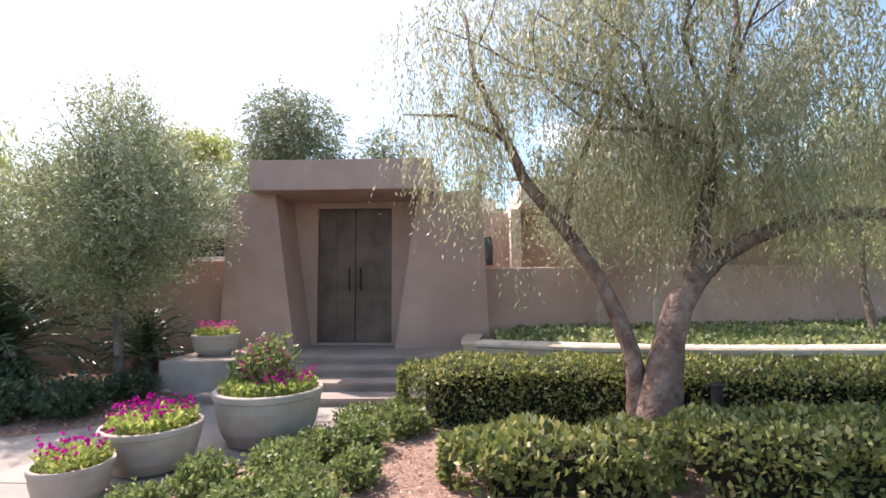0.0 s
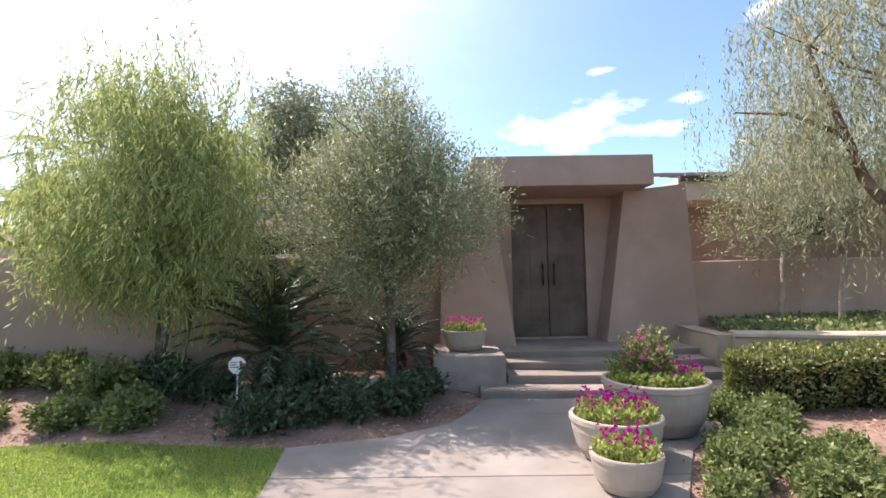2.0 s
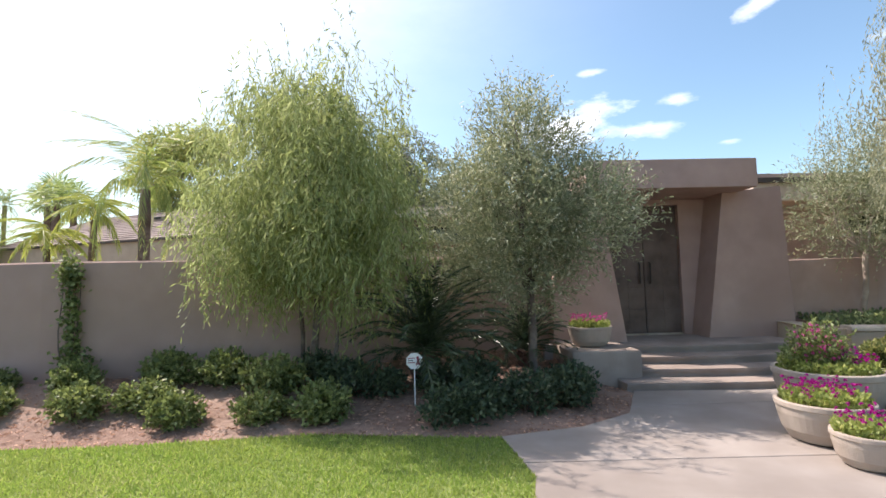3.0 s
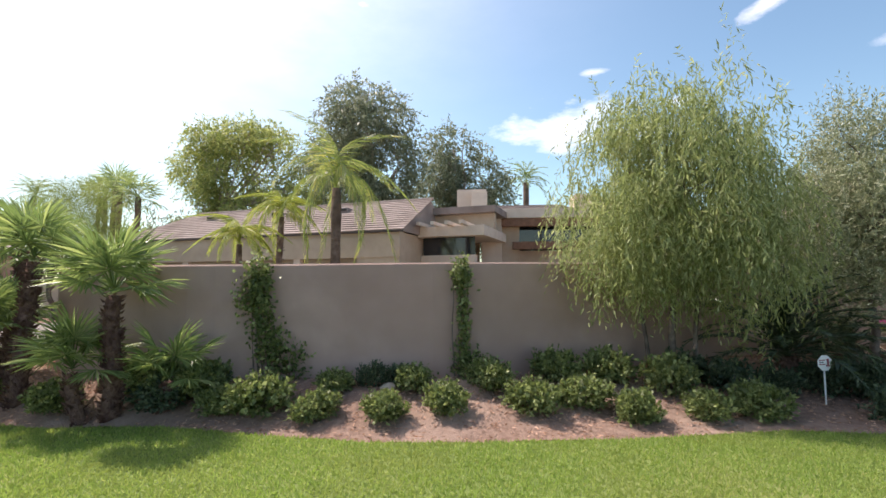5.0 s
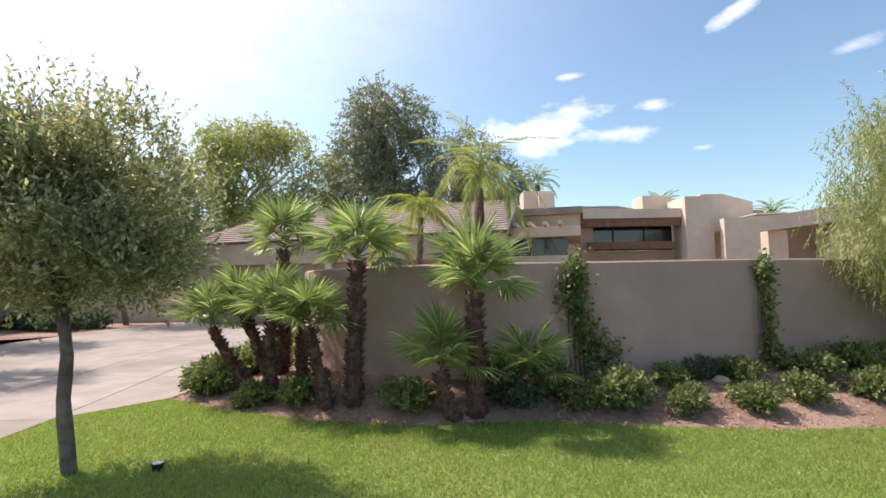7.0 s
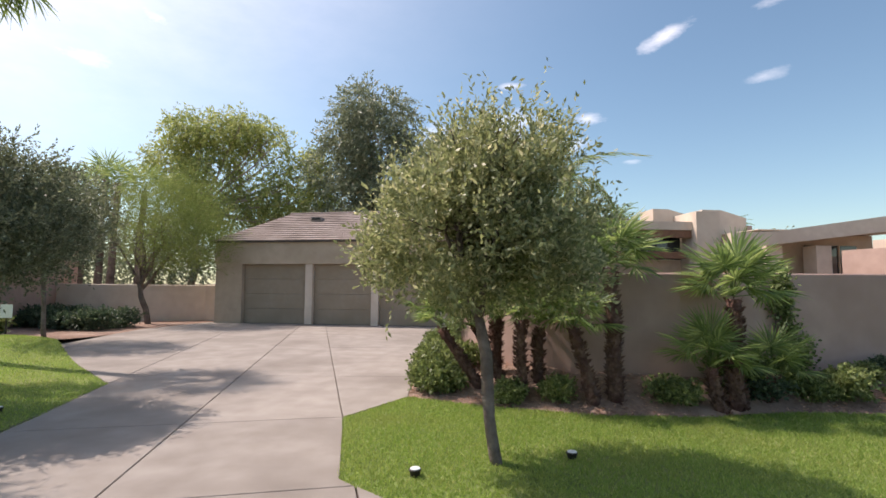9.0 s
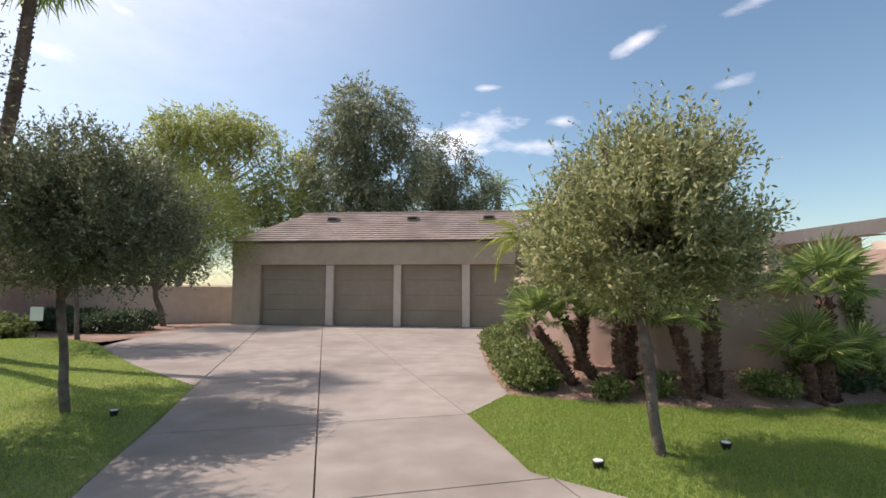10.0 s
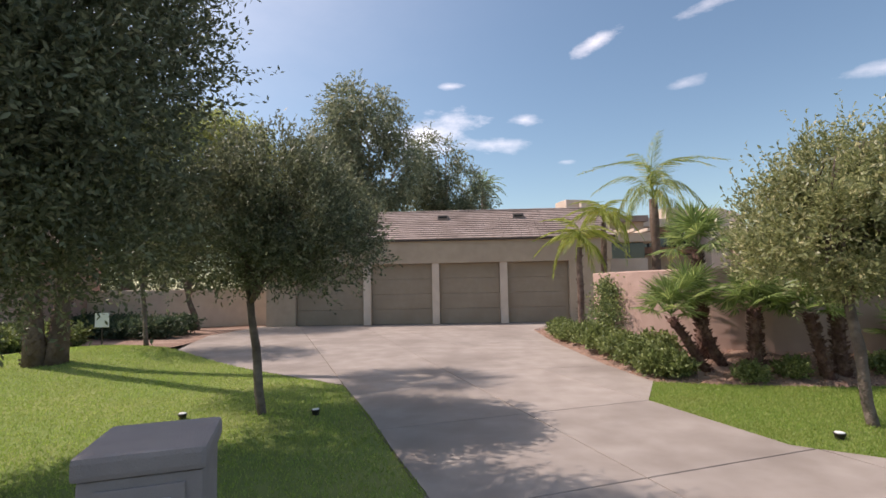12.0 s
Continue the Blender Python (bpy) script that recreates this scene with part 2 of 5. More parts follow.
L_HEDGE = leafy("hedge_leaves", (0.045, 0.068, 0.02), (0.12, 0.155, 0.042), (0.25, 0.26, 0.10), 0.42, 0.3, 0.4, gain=1.55)
L_IVY = leafy("ivy_leaves", (0.05, 0.08, 0.03), (0.11, 0.16, 0.055), (0.22, 0.28, 0.10), 0.5, 0.3, 0.3, gain=1.5)
L_FAN = leafy("fan_palm_leaves", (0.052, 0.09, 0.026), (0.10, 0.152, 0.045), (0.17, 0.23, 0.075), 0.42, 0.38, 0.4, gain=1.85)
L_QUEEN = leafy("queen_palm_leaves", (0.09, 0.14, 0.035), (0.16, 0.22, 0.06), (0.26, 0.27, 0.08), 0.45, 0.42, 0.4, gain=1.5)
L_QUEEN_SM = leafy("young_palm_leaves", (0.11, 0.16, 0.03), (0.20, 0.26, 0.06), (0.30, 0.33, 0.09), 0.5, 0.42, 0.3, gain=1.45)
L_QUEEN_Y = leafy("yellowing_palm_leaves", (0.30, 0.24, 0.05), (0.42, 0.33, 0.08), (0.5, 0.36, 0.12), 0.5, 0.4, 0.3, gain=1.5)
L_SAGO = leafy("cycad_leaves", (0.010, 0.020, 0.008), (0.025, 0.045, 0.017), (0.05, 0.08, 0.03), 0.35, 0.15, 0.5)
L_FLOWER_LEAF = leafy("bedding_leaves", (0.09, 0.14, 0.03), (0.17, 0.23, 0.06), (0.27, 0.32, 0.10), 0.5, 0.4, 0.3, gain=1.5)
L_PETAL = leafy("magenta_petals", (0.12, 0.008, 0.07), (0.24, 0.012, 0.14), (0.33, 0.05, 0.2), 0.6, 0.4, 0.2, gain=1.5)
L_PETAL_PINK = leafy("pink_petals", (0.22, 0.04, 0.11), (0.3, 0.08, 0.17), (0.38, 0.16, 0.24), 0.6, 0.4, 0.2, gain=1.5)
L_DRY = leafy("dry_leaves", (0.16, 0.11, 0.06), (0.30, 0.22, 0.13), (0.40, 0.31, 0.19), 0.8, 0.15, 0.1, gain=1.5)

# ---- mesh helpers ----


def np_mesh(name, verts, faces):
    """A mesh from an array of points and an array of faces with the same number of corners."""
    verts = np.asarray(verts, dtype=np.float32)
    faces = np.asarray(faces, dtype=np.int32)
    me = bpy.data.meshes.new(name)
    me.vertices.add(len(verts))
    me.vertices.foreach_set("co", verts.ravel())
    k = faces.shape[1]
    me.loops.add(faces.size)
    me.loops.foreach_set("vertex_index", faces.ravel())
    me.polygons.add(len(faces))
    me.polygons.foreach_set("loop_start", np.arange(len(faces), dtype=np.int32) * k)
    me.update(calc_edges=True)
    return me


def from_mesh(name, me, material, parent=None, label="", smooth=False, m=None, kind=""):
    if not me.materials:
        me.materials.append(material)
    if smooth:
        me.polygons.foreach_set("use_smooth", [True] * len(me.polygons))
    ob = new(name, me)
    if parent:
        ob.parent = parent
    if m is not None:
        ob.matrix_basis = m
    return tagged(ob, label, kind=kind)


def part(name, bm, material, parent=None, label="", smooth=False, m=None, kind=""):
    me = bpy.data.meshes.new(name)
    bm.normal_update()
    bm.to_mesh(me)
    bm.free()
    return from_mesh(name, me, material, parent, label, smooth, m, kind)


def thing(name, m, label, category, group="", kind=""):
    ob = new(name)
    ob.empty_display_size = 0.2
    ob.matrix_basis = m
    return tagged(ob, label, category, group, kind)


def add_box(bm, x0, x1, y0, y1, z0, z1, bevel=0.0):
    vs = [bm.verts.new((x, y, z)) for z in (z0, z1) for x, y in ((x0, y0), (x1, y0), (x1, y1), (x0, y1))]
    fs = [bm.faces.new([vs[i] for i in f]) for f in ((3, 2, 1, 0), (4, 5, 6, 7), (0, 1, 5, 4), (1, 2, 6, 5), (2, 3, 7, 6), (3, 0, 4, 7))]
    if bevel:
        es = list({e for f in fs for e in f.edges})
        bmesh.ops.bevel(bm, geom=es, offset=bevel, segments=2, affect="EDGES", profile=0.6)
    return bm


def box(x0, x1, y0, y1, z0, z1, bevel=0.0):
    return add_box(bmesh.new(), x0, x1, y0, y1, z0, z1, bevel)


def prism(poly, z0, z1, bevel=0.0):
    """A slab on a plan outline."""
    bm = bmesh.new()
    area = sum(poly[i - 1][0] * poly[i][1] - poly[i][0] * poly[i - 1][1] for i in range(len(poly)))
    if area < 0:
        poly = poly[::-1]
    lo = [bm.verts.new((x, y, z0)) for x, y in poly]
    hi = [bm.verts.new((x, y, z1)) for x, y in poly]
    top = bm.faces.new(hi)
    bm.faces.new(lo[::-1])
    for i in range(len(poly)):
        bm.faces.new((lo[i - 1], lo[i], hi[i], hi[i - 1]))
    if bevel:
        bmesh.ops.bevel(bm, geom=list(top.edges), offset=bevel, segments=1, affect="EDGES")
    return bm


def extrude_profile(poly, y0, y1):
    """A plate whose outline is given in x and z, from y0 to y1."""
    bm = bmesh.new()
    a = [bm.verts.new((x, y0, z)) for x, z in poly]
    b = [bm.verts.new((x, y1, z)) for x, z in poly]
    bm.faces.new(a)
    bm.faces.new(b[::-1])
    for i in range(len(poly)):
        bm.faces.new((a[i], a[i - 1], b[i - 1], b[i]))
    bmesh.ops.recalc_face_normals(bm, faces=bm.faces)
    return bm


def add_tube(bm, pts, radii, seg=8, wob=0.0, seed=0):
    """A tapered, slightly uneven tube through points."""
    rings = []
    pts = [Vector(p) for p in pts]
    side = Vector((1, 0, 0))
    for i, p in enumerate(pts):
        d = (pts[min(i + 1, len(pts) - 1)] - pts[max(i - 1, 0)]).normalized()
        side = (side - d * side.dot(d)).normalized() if abs(side.dot(d)) < 0.98 else d.orthogonal().normalized()
        up = d.cross(side)
        ring = []
        for k in range(seg):
            a = 2 * math.pi * k / seg
            r = radii[i] * (1 + wob * noise.noise(Vector((math.cos(a) * 1.5, math.sin(a) * 1.5, i * 0.7 + seed))))
            ring.append(bm.verts.new(p + side * (math.cos(a) * r) + up * (math.sin(a) * r)))
        rings.append(ring)
    for a, b in zip(rings, rings[1:]):
        for k in range(seg):
            bm.faces.new((a[k - 1], a[k], b[k], b[k - 1]))
    bm.faces.new(rings[0][::-1])
    bm.faces.new(rings[-1])
    return bm


def bend(p0, p1, sway, n=6, seed=0):
    """Points from p0 to p1 that wander a little."""
    p0, p1 = Vector(p0), Vector(p1)
    out = []
    for i in range(n + 1):
        t = i / n
        o = noise.noise_vector(Vector((seed * 3.1, t * 2.2, 0.5))) * sway * math.sin(math.pi * t)
        out.append(p0.lerp(p1, t) + o)
    return out


def lathe(profile, seg=40):
    bm = bmesh.new()
    rings = [[bm.verts.new((r * math.cos(2 * math.pi * k / seg), r * math.sin(2 * math.pi * k / seg), z)) for k in range(seg)] for r, z in profile]
    for a, b in zip(rings, rings[1:]):
        for k in range(seg):
            bm.faces.new((a[k - 1], a[k], b[k], b[k - 1]))
    bm.faces.new(rings[0][::-1])
    bm.faces.new(rings[-1])
    return bm


def unit(a):
    return a / np.maximum(np.linalg.norm(a, axis=1, keepdims=True), 1e-9)


def blades(points, dirs, length, width, rng, mid=0.45):
    """Pointed leaves: one four-cornered face each, from its foot along its direction."""
    n = len(points)
    side = unit(np.cross(dirs, rng.normal(size=(n, 3))))
    length = np.broadcast_to(np.asarray(length, float).reshape(-1, 1), (n, 1))
    width = np.broadcast_to(np.asarray(width, float).reshape(-1, 1), (n, 1))
    v = np.stack([points, points + dirs * length * mid + side * width / 2, points + dirs * length, points + dirs * length * mid - side * width / 2], 1)
    return v.reshape(-1, 3), np.arange(4 * n).reshape(n, 4)


def in_blobs(blobs, n, rng, shell=0.45):
    """Random places in a union of ellipsoids, thicker towards the outside, and the way out at each."""
    vol = np.array([b[3] * b[4] * b[5] for b in blobs])
    pick = rng.choice(len(blobs), n, p=vol / vol.sum())
    b = np.array(blobs)[pick]
    d = unit(rng.normal(size=(n, 3)))
    r = rng.random((n, 1)) ** shell
    lump = np.array([1 + 0.22 * noise.noise(Vector((x[0] * 2.3 + k, x[1] * 2.3, x[2] * 2.3))) for x, k in zip(d.tolist(), pick.tolist())])[:, None]
    return b[:, :3] + d * r * b[:, 3:] * lump, d


def crown_mesh(blobs, twigs, per, leaf, seed, droop=0.0, twig=0.35, gap=0.0, upright=0.0, shell=0.45, gap_scale=1.6, shoots=0, shoot=0.45):
    """Twigs in a crown with leaves along them; leaf is (length, width)."""
    rng = np.random.default_rng(seed)
    p, out = in_blobs(blobs, twigs, rng, shell)
    if gap:
        keep = np.array([noise.noise(Vector(q) * gap_scale) > gap - 0.5 for q in p.tolist()])
        p, out = p[keep], out[keep]
    n = len(p)
    d = unit(out * (1 - droop) * 0.8 + rng.normal(size=(n, 3)) * 0.45 + np.array([0, 0, upright - droop * 1.7]))
    ln = twig * (0.5 + rng.random((n, 1)))
    t = np.tile(np.linspace(0.05, 1, per), n)[:, None]
    P = np.repeat(p, per, 0) + np.repeat(d * ln, per, 0) * t
    if droop:
        P[:, 2:] -= 0.3 * np.repeat(ln, per, 0) * t * t
    D = unit(np.repeat(d, per, 0) * 0.7 + rng.normal(size=P.shape) * 0.6 + np.array([0, 0, -droop * 0.9]))
    if shoots:
        q, o = in_blobs(blobs, shoots * 4, rng, 0.05)
        q = q[o[:, 2] > 0.1][:shoots]
        k, m = len(q), 16
        u = unit(rng.normal(size=(k, 3)) * 0.28 + [0, 0, 1.0])
        h = shoot * (0.4 + 0.8 * rng.random((k, 1)))
        w = np.tile(np.linspace(0.0, 1, m), k)[:, None]
        P = np.vstack([P, np.repeat(q, m, 0) + np.repeat(u * h, m, 0) * w])
        D = np.vstack([D, unit(np.repeat(u, m, 0) * 0.8 + rng.normal(size=(k * m, 3)) * 0.6)])
    s = 0.7 + 0.6 * rng.random(len(P))
    return blades(P, D, leaf[0] * s, leaf[1] * s, rng)


def tree(name, base, trunk, limbs, blobs, bark, leaves, label, twigs, per, leaf, seed, group="", category="tree", more=None, **kw):
    """A tree with its foot at base; trunk, limbs (each points with radii) and blobs stand in its own space."""
    t = thing(name, pose(*base), label, category, group)
    bm = bmesh.new()
    for k, (pts, radii) in enumerate([trunk] + limbs):
        add_tube(bm, pts, radii, 10 if k == 0 else 6, 0.25, seed + k)
    part("trunk", bm, bark, t, smooth=True)
    v, f = crown_mesh(blobs, twigs, per, leaf, seed, **kw)
    from_mesh("crown", np_mesh("crown", v, f), leaves, t)
    return t


def limb(p0, p1, r0, r1, sway, seed, n=6):
    pts = bend(p0, p1, sway, n, seed)
    return pts, [r0 + (r1 - r0) * i / n for i in range(n + 1)]


def limbs_to(blobs, fork, r, seed, per=3):
    """Limbs from the fork into the crown, and thin branches off them."""
    rnd = random.Random(seed)
    out = []
    for b in blobs:
        for k in range(per):
            tip = (b[0] + rnd.uniform(-0.6, 0.6) * b[3], b[1] + rnd.uniform(-0.6, 0.6) * b[4], b[2] + rnd.uniform(-0.1, 0.75) * b[5])
            pts, rad = limb(fork, tip, r * 0.6, r * 0.12, 0.25 * b[3], seed + k)
            out.append((pts, rad))
            for q in range(3):
                a = pts[3 + q % 3]
                e = (a[0] + rnd.uniform(-0.7, 0.7) * b[3], a[1] + rnd.uniform(-0.7, 0.7) * b[4], a[2] + rnd.uniform(0.0, 0.7) * b[5])
                out.append(limb(a, e, r * 0.2, r * 0.05, 0.1 * b[3], seed + 9 * q + k, 4))
    return out


# ---- palms ----


def fan_leaf(seed, size, petiole, leaves=34, spread=125, fold=0.18):
    """One fan: a stalk along x and pleated fingers that radiate from its end."""
    rng = np.random.default_rng(seed)
    ang = np.radians(np.linspace(-spread, spread, leaves))
    d = np.stack([np.cos(ang), np.sin(ang), -0.12 - fold * np.abs(np.sin(ang)) + 0.06 * rng.normal(size=leaves)], 1)
    d = unit(d)
    p = np.tile([petiole, 0, 0], (leaves, 1)).astype(float)
    ln = size * (0.8 + 0.25 * np.cos(ang) + 0.06 * rng.normal(size=leaves))
    side = unit(np.cross(d, [0, 0, 1.0]))
    w = size * 0.055
    ln = ln[:, None]
    lift = np.array([0, 0, 1.0]) * w * 0.35 * (np.arange(leaves) % 2 * 2 - 1)[:, None]
    v = np.stack([p, p + d * ln * 0.55 + side * w / 2 + lift, p + d * ln + np.array([0, 0, -0.12 * size]), p + d * ln * 0.55 - side * w / 2 - lift], 1).reshape(-1, 3)
    f = np.arange(4 * leaves).reshape(-1, 4)
    s = 0.012
    st = np.array([[0, s, 0], [0, -s, 0], [petiole, -s * 0.7, 0], [petiole, s * 0.7, 0], [0, 0, -s], [petiole, 0, -s]])
    sf = np.array([[0, 1, 2, 3], [1, 4, 5, 2], [4, 0, 3, 5]]) + len(v)
    return np_mesh("frond", np.vstack([v, st]), np.vstack([f, sf]))


def feather_leaf(seed, length, leaflet, arch, pairs=34, hang=0.6, width=0.022, start=0.14):
    """One feather-shaped frond along x that arches over, with leaflets down both sides."""
    rng = np.random.default_rng(seed)
    t = np.linspace(0, 1, pairs)
    x = length * (t - 0.22 * arch * t ** 3)
    z = length * (0.45 * arch * t - arch * 0.95 * t ** 2.2)
    c = np.stack([x, np.zeros(pairs), z], 1)
    tan = unit(np.gradient(c, axis=0))
    vs, fs, o = [], [], 0
    for s in (-1, 1):
        sel = t > start
        p = c[sel]
        ln = leaflet * (0.35 + 0.65 * np.sin(np.pi * np.clip(t[sel] * 0.85 + 0.12, 0, 1))) * (0.85 + 0.3 * rng.random(sel.sum()))
        d = unit(tan[sel] * 0.75 + np.array([0, s, 0]) * 0.8 + np.array([0, 0, -hang]) + 0.12 * rng.normal(size=p.shape))
        v, f = blades(p, d, ln, width * (0.8 + 0.4 * rng.random(len(p))), rng, 0.35)
        v = v.reshape(-1, 4, 3)
        v[:, 2, 2] -= ln * hang * 0.3
        vs.append(v.reshape(-1, 3))
        fs.append(f + o)
        o += len(v) * 4
    r = 0.014 * (1.2 - t)[:, None]
    a, b = c + np.array([0, 1, 0]) * r, c - np.array([0, 1, 0]) * r
    k = np.arange(pairs - 1)
    vs += [a, b]
    fs.append(np.stack([k, k + 1, k + 1 + pairs, k + pairs], 1) + o)
    return np_mesh("frond", np.vstack(vs), np.vstack(fs))


def fronds_on(parent, top, meshes, material, count, low, high, seed, lean=(0, 0), alt=None, share=0.0, size=(0.85, 1.1)):
    """Fronds round a palm's head, the lowest at the angle low, the highest at high (degrees over level)."""
    rnd = random.Random(seed)
    for i in range(count):
        el = low + (high - low) * ((i + 0.5) / count) ** 0.8 + rnd.uniform(-7, 7)
        az = i * 137.5 + rnd.uniform(-14, 14)
        old = alt is not None and i < count * share
        me = (alt if old else meshes)[i % len(alt if old else meshes)]
        s = rnd.uniform(*size)
        m = Matrix.Translation(Vector(top) + Vector((0, 0, 0.0 + 0.0006 * (el + 60)))) @ Euler((0, 0, radians(az))).to_matrix().to_4x4() @ Euler((radians(rnd.uniform(-18, 18)), radians(-el), 0)).to_matrix().to_4x4() @ Matrix.Diagonal((s, s, s, 1))
        from_mesh("frond", me, material, parent, m=m)


def palm_trunk(t, pts, radii, material, stubs, seed, stub=(0.07, 0.035), rise=0.8):
    part("trunk", add_tube(bmesh.new(), pts, radii, 12, 0.2, seed), material, t, smooth=True)
    if stubs:
        rng = np.random.default_rng(seed)
        k = rng.random(stubs) * (len(pts) - 1.001)
        i = k.astype(int)
        P = np.array([list(p) for p in pts])
        R = np.array(radii)
        fr = (k - i)[:, None]
        c = P[i] * (1 - fr) + P[i + 1] * fr
        r = (R[i] * (1 - fr[:, 0]) + R[i + 1] * fr[:, 0])[:, None] * 0.93
        a = rng.random(stubs) * 2 * np.pi
        d = np.stack([np.cos(a), np.sin(a), np.zeros(stubs)], 1)
        v, f = blades(c + d * r, unit(d + np.array([0, 0, rise]) + 0.2 * rng.normal(size=d.shape)), stub[0], stub[1], rng, 0.3)
        from_mesh("trunk_fibre", np_mesh("trunk_fibre", v, f), material, t, kind="stuff")


FAN_S = [fan_leaf(s, 0.39, 0.34) for s in (1, 2, 3)]
FAN_L = [fan_leaf(s, 0.47, 0.40) for s in (4, 5, 6)]
FAN_FAR = [fan_leaf(s, 1.1, 0.9, 16, 120) for s in (7, 8)]
FEATHER = [feather_leaf(s, 2.2, 0.46, a, 50, 1.0, 0.02) for s, a in ((1, 1.25), (2, 1.5), (3, 1.75))]
FEATHER_Y = [feather_leaf(s, 1.9, 0.46, a, 50, 1.5, 0.022) for s, a in ((4, 1.9), (5, 2.2))]
FEATHER_SM = [feather_leaf(s, 1.15, 0.34, a, 44, 1.2, 0.022) for s, a in ((6, 1.5), (7, 1.9))]
SAGO = [feather_leaf(s, 1.15, 0.15, a, 60, 0.12, 0.014, 0.08) for s, a in ((8, 0.45), (9, 0.6), (10, 0.75))]
DATE = [feather_leaf(s, 3.2, 0.6, a, 34, 0.3, 0.05) for s, a in ((11, 0.6), (12, 0.9))]


def fan_palm(x, y, z, height, lean, seed, count=22, big=False, radius=0.10):
    t = thing("fan_palm", pose(x, y, z), "low fan palm with shaggy dark brown trunk by the garden wall", "palm", "fan palms in the bed by the garden wall")
    top = (lean[0], lean[1], height)
    pts = bend((0, 0, -0.08), top, 0.06, 6, seed)
    palm_trunk(t, pts, [radius * (1.15 - 0.25 * i / 6) for i in range(7)], M_PALM_TRUNK, int(260 * height), seed)
    fronds_on(t, top, FAN_L if big else FAN_S, L_FAN, count, -4 if big else 4, 82, seed, size=(0.76, 0.98))
    return t

# ---- ground ----
WALL_LINE = [(-14.7, 7.9), (-14.55, 6.7), (-14.0, 5.65), (-13.05, 4.85), (-11.7, 4.55), (-10.7, 4.72), (-9.85, 5.18), (-8.8, 5.55), (-7.75, 5.95), (-6.3, 7.05), (-4.9, 8.1), (-2.75, 9.75)]
BED_EDGE = [(-15.5, 11.8), (-15.48, 8.9), (-15.2, 5.5), (-14.95, 4.05), (-13.9, 3.75), (-12.6, 3.57), (-11.4, 3.7), (-10.35, 4.1), (-9.08, 4.2), (-8.12, 4.32), (-7.18, 4.62), (-5.95, 5.1), (-4.5, 5.8), (-3.6, 5.98), (-2.85, 6.15)]
PATH_LEFT = [(-2.85, 6.15), (-2.2, 6.6), (-1.8, 7.15), (-1.72, 8.08)]
STREET_EDGE = [(-46, -7.0), (-32, -4.3), (-24, -2.3), (-18.1, -0.8), (-15, 0.0), (-11.4, 0.95), (-6.9, 2.2), (-2.3, 4.25), (2.0, 6.2), (7, 8.6), (15, 12.4), (30, 19.0)]


def seg_dist(x, y, line):
    best = 1e9
    for (ax, ay), (bx, by) in zip(line, line[1:]):
        dx, dy = bx - ax, by - ay
        t = max(0.0, min(1.0, ((x - ax) * dx + (y - ay) * dy) / (dx * dx + dy * dy)))
        best = min(best, math.hypot(x - ax - dx * t, y - ay - dy * t))
    return best


def inside(x, y, poly):
    c = False
    for i in range(len(poly)):
        (ax, ay), (bx, by) = poly[i - 1], poly[i]
        if (ay > y) != (by > y) and x < (bx - ax) * (y - ay) / (by - ay) + ax:
            c = not c
    return c


BED = BED_EDGE + PATH_LEFT[1:] + [(-2.2, 8.6), (-2.75, 9.75)] + WALL_LINE[::-1] + [(-14.2, 12.2), (-15.3, 12.4)]


def height(x, y):
    """Level of the ground: flat, but for the mulched mound before the garden wall and a rise on the far lawn."""
    z = 0.0
    if -16 < x < -1.6 and 2.9 < y < 12.5 and inside(x, y, BED):
        a = seg_dist(x, y, BED_EDGE + PATH_LEFT[1:])
        b = seg_dist(x, y, WALL_LINE)
        t = a / (a + b + 1e-6)
        z = 0.30 * t * t * (3 - 2 * t)
    z += 0.24 * math.exp(-((x + 25.6) ** 2 + (y - 6.6) ** 2) / 5.0)
    return z


def sheet(name, poly, lift, step, material, label="", rough=0.0):
    """A piece of ground on a plan outline that follows the level."""
    from mathutils.geometry import delaunay_2d_cdt
    pts = []
    for i in range(len(poly)):
        (ax, ay), (bx, by) = poly[i - 1], poly[i]
        n = max(1, int(math.hypot(bx - ax, by - ay) / step))
        pts += [(ax + (bx - ax) * k / n, ay + (by - ay) * k / n) for k in range(n)]
    edges = [(i, (i + 1) % len(pts)) for i in range(len(pts))]
    x0, x1 = min(p[0] for p in poly), max(p[0] for p in poly)
    y0, y1 = min(p[1] for p in poly), max(p[1] for p in poly)
    rnd = random.Random(3)
    extra = []
    for i in range(int((x1 - x0) / step)):
        for j in range(int((y1 - y0) / step)):
            x, y = x0 + (i + 0.5 + rnd.uniform(-0.2, 0.2)) * step, y0 + (j + 0.5 + rnd.uniform(-0.2, 0.2)) * step
            if inside(x, y, poly):
                extra.append((x, y))
    vs, _, fs, *_ = delaunay_2d_cdt([Vector(p) for p in pts + extra], edges, [], 1, 1e-5)
    co = [(v.x, v.y, height(v.x, v.y) + lift + (rough * noise.noise(Vector((v.x * 4, v.y * 4, 0))) if rough else 0)) for v in vs]
    me = bpy.data.meshes.new(name)
    me.from_pydata(co, [], [tuple(f) for f in fs])
    bm = bmesh.new()
    bm.from_mesh(me)
    bmesh.ops.recalc_face_normals(bm, faces=bm.faces)
    if bm.faces and sum(f.normal.z for f in bm.faces) < 0:
        bmesh.ops.reverse_faces(bm, faces=bm.faces)
    bm.to_mesh(me)
    bm.free()
    return from_mesh(name, me, material, None, label, smooth=True, kind="structure")


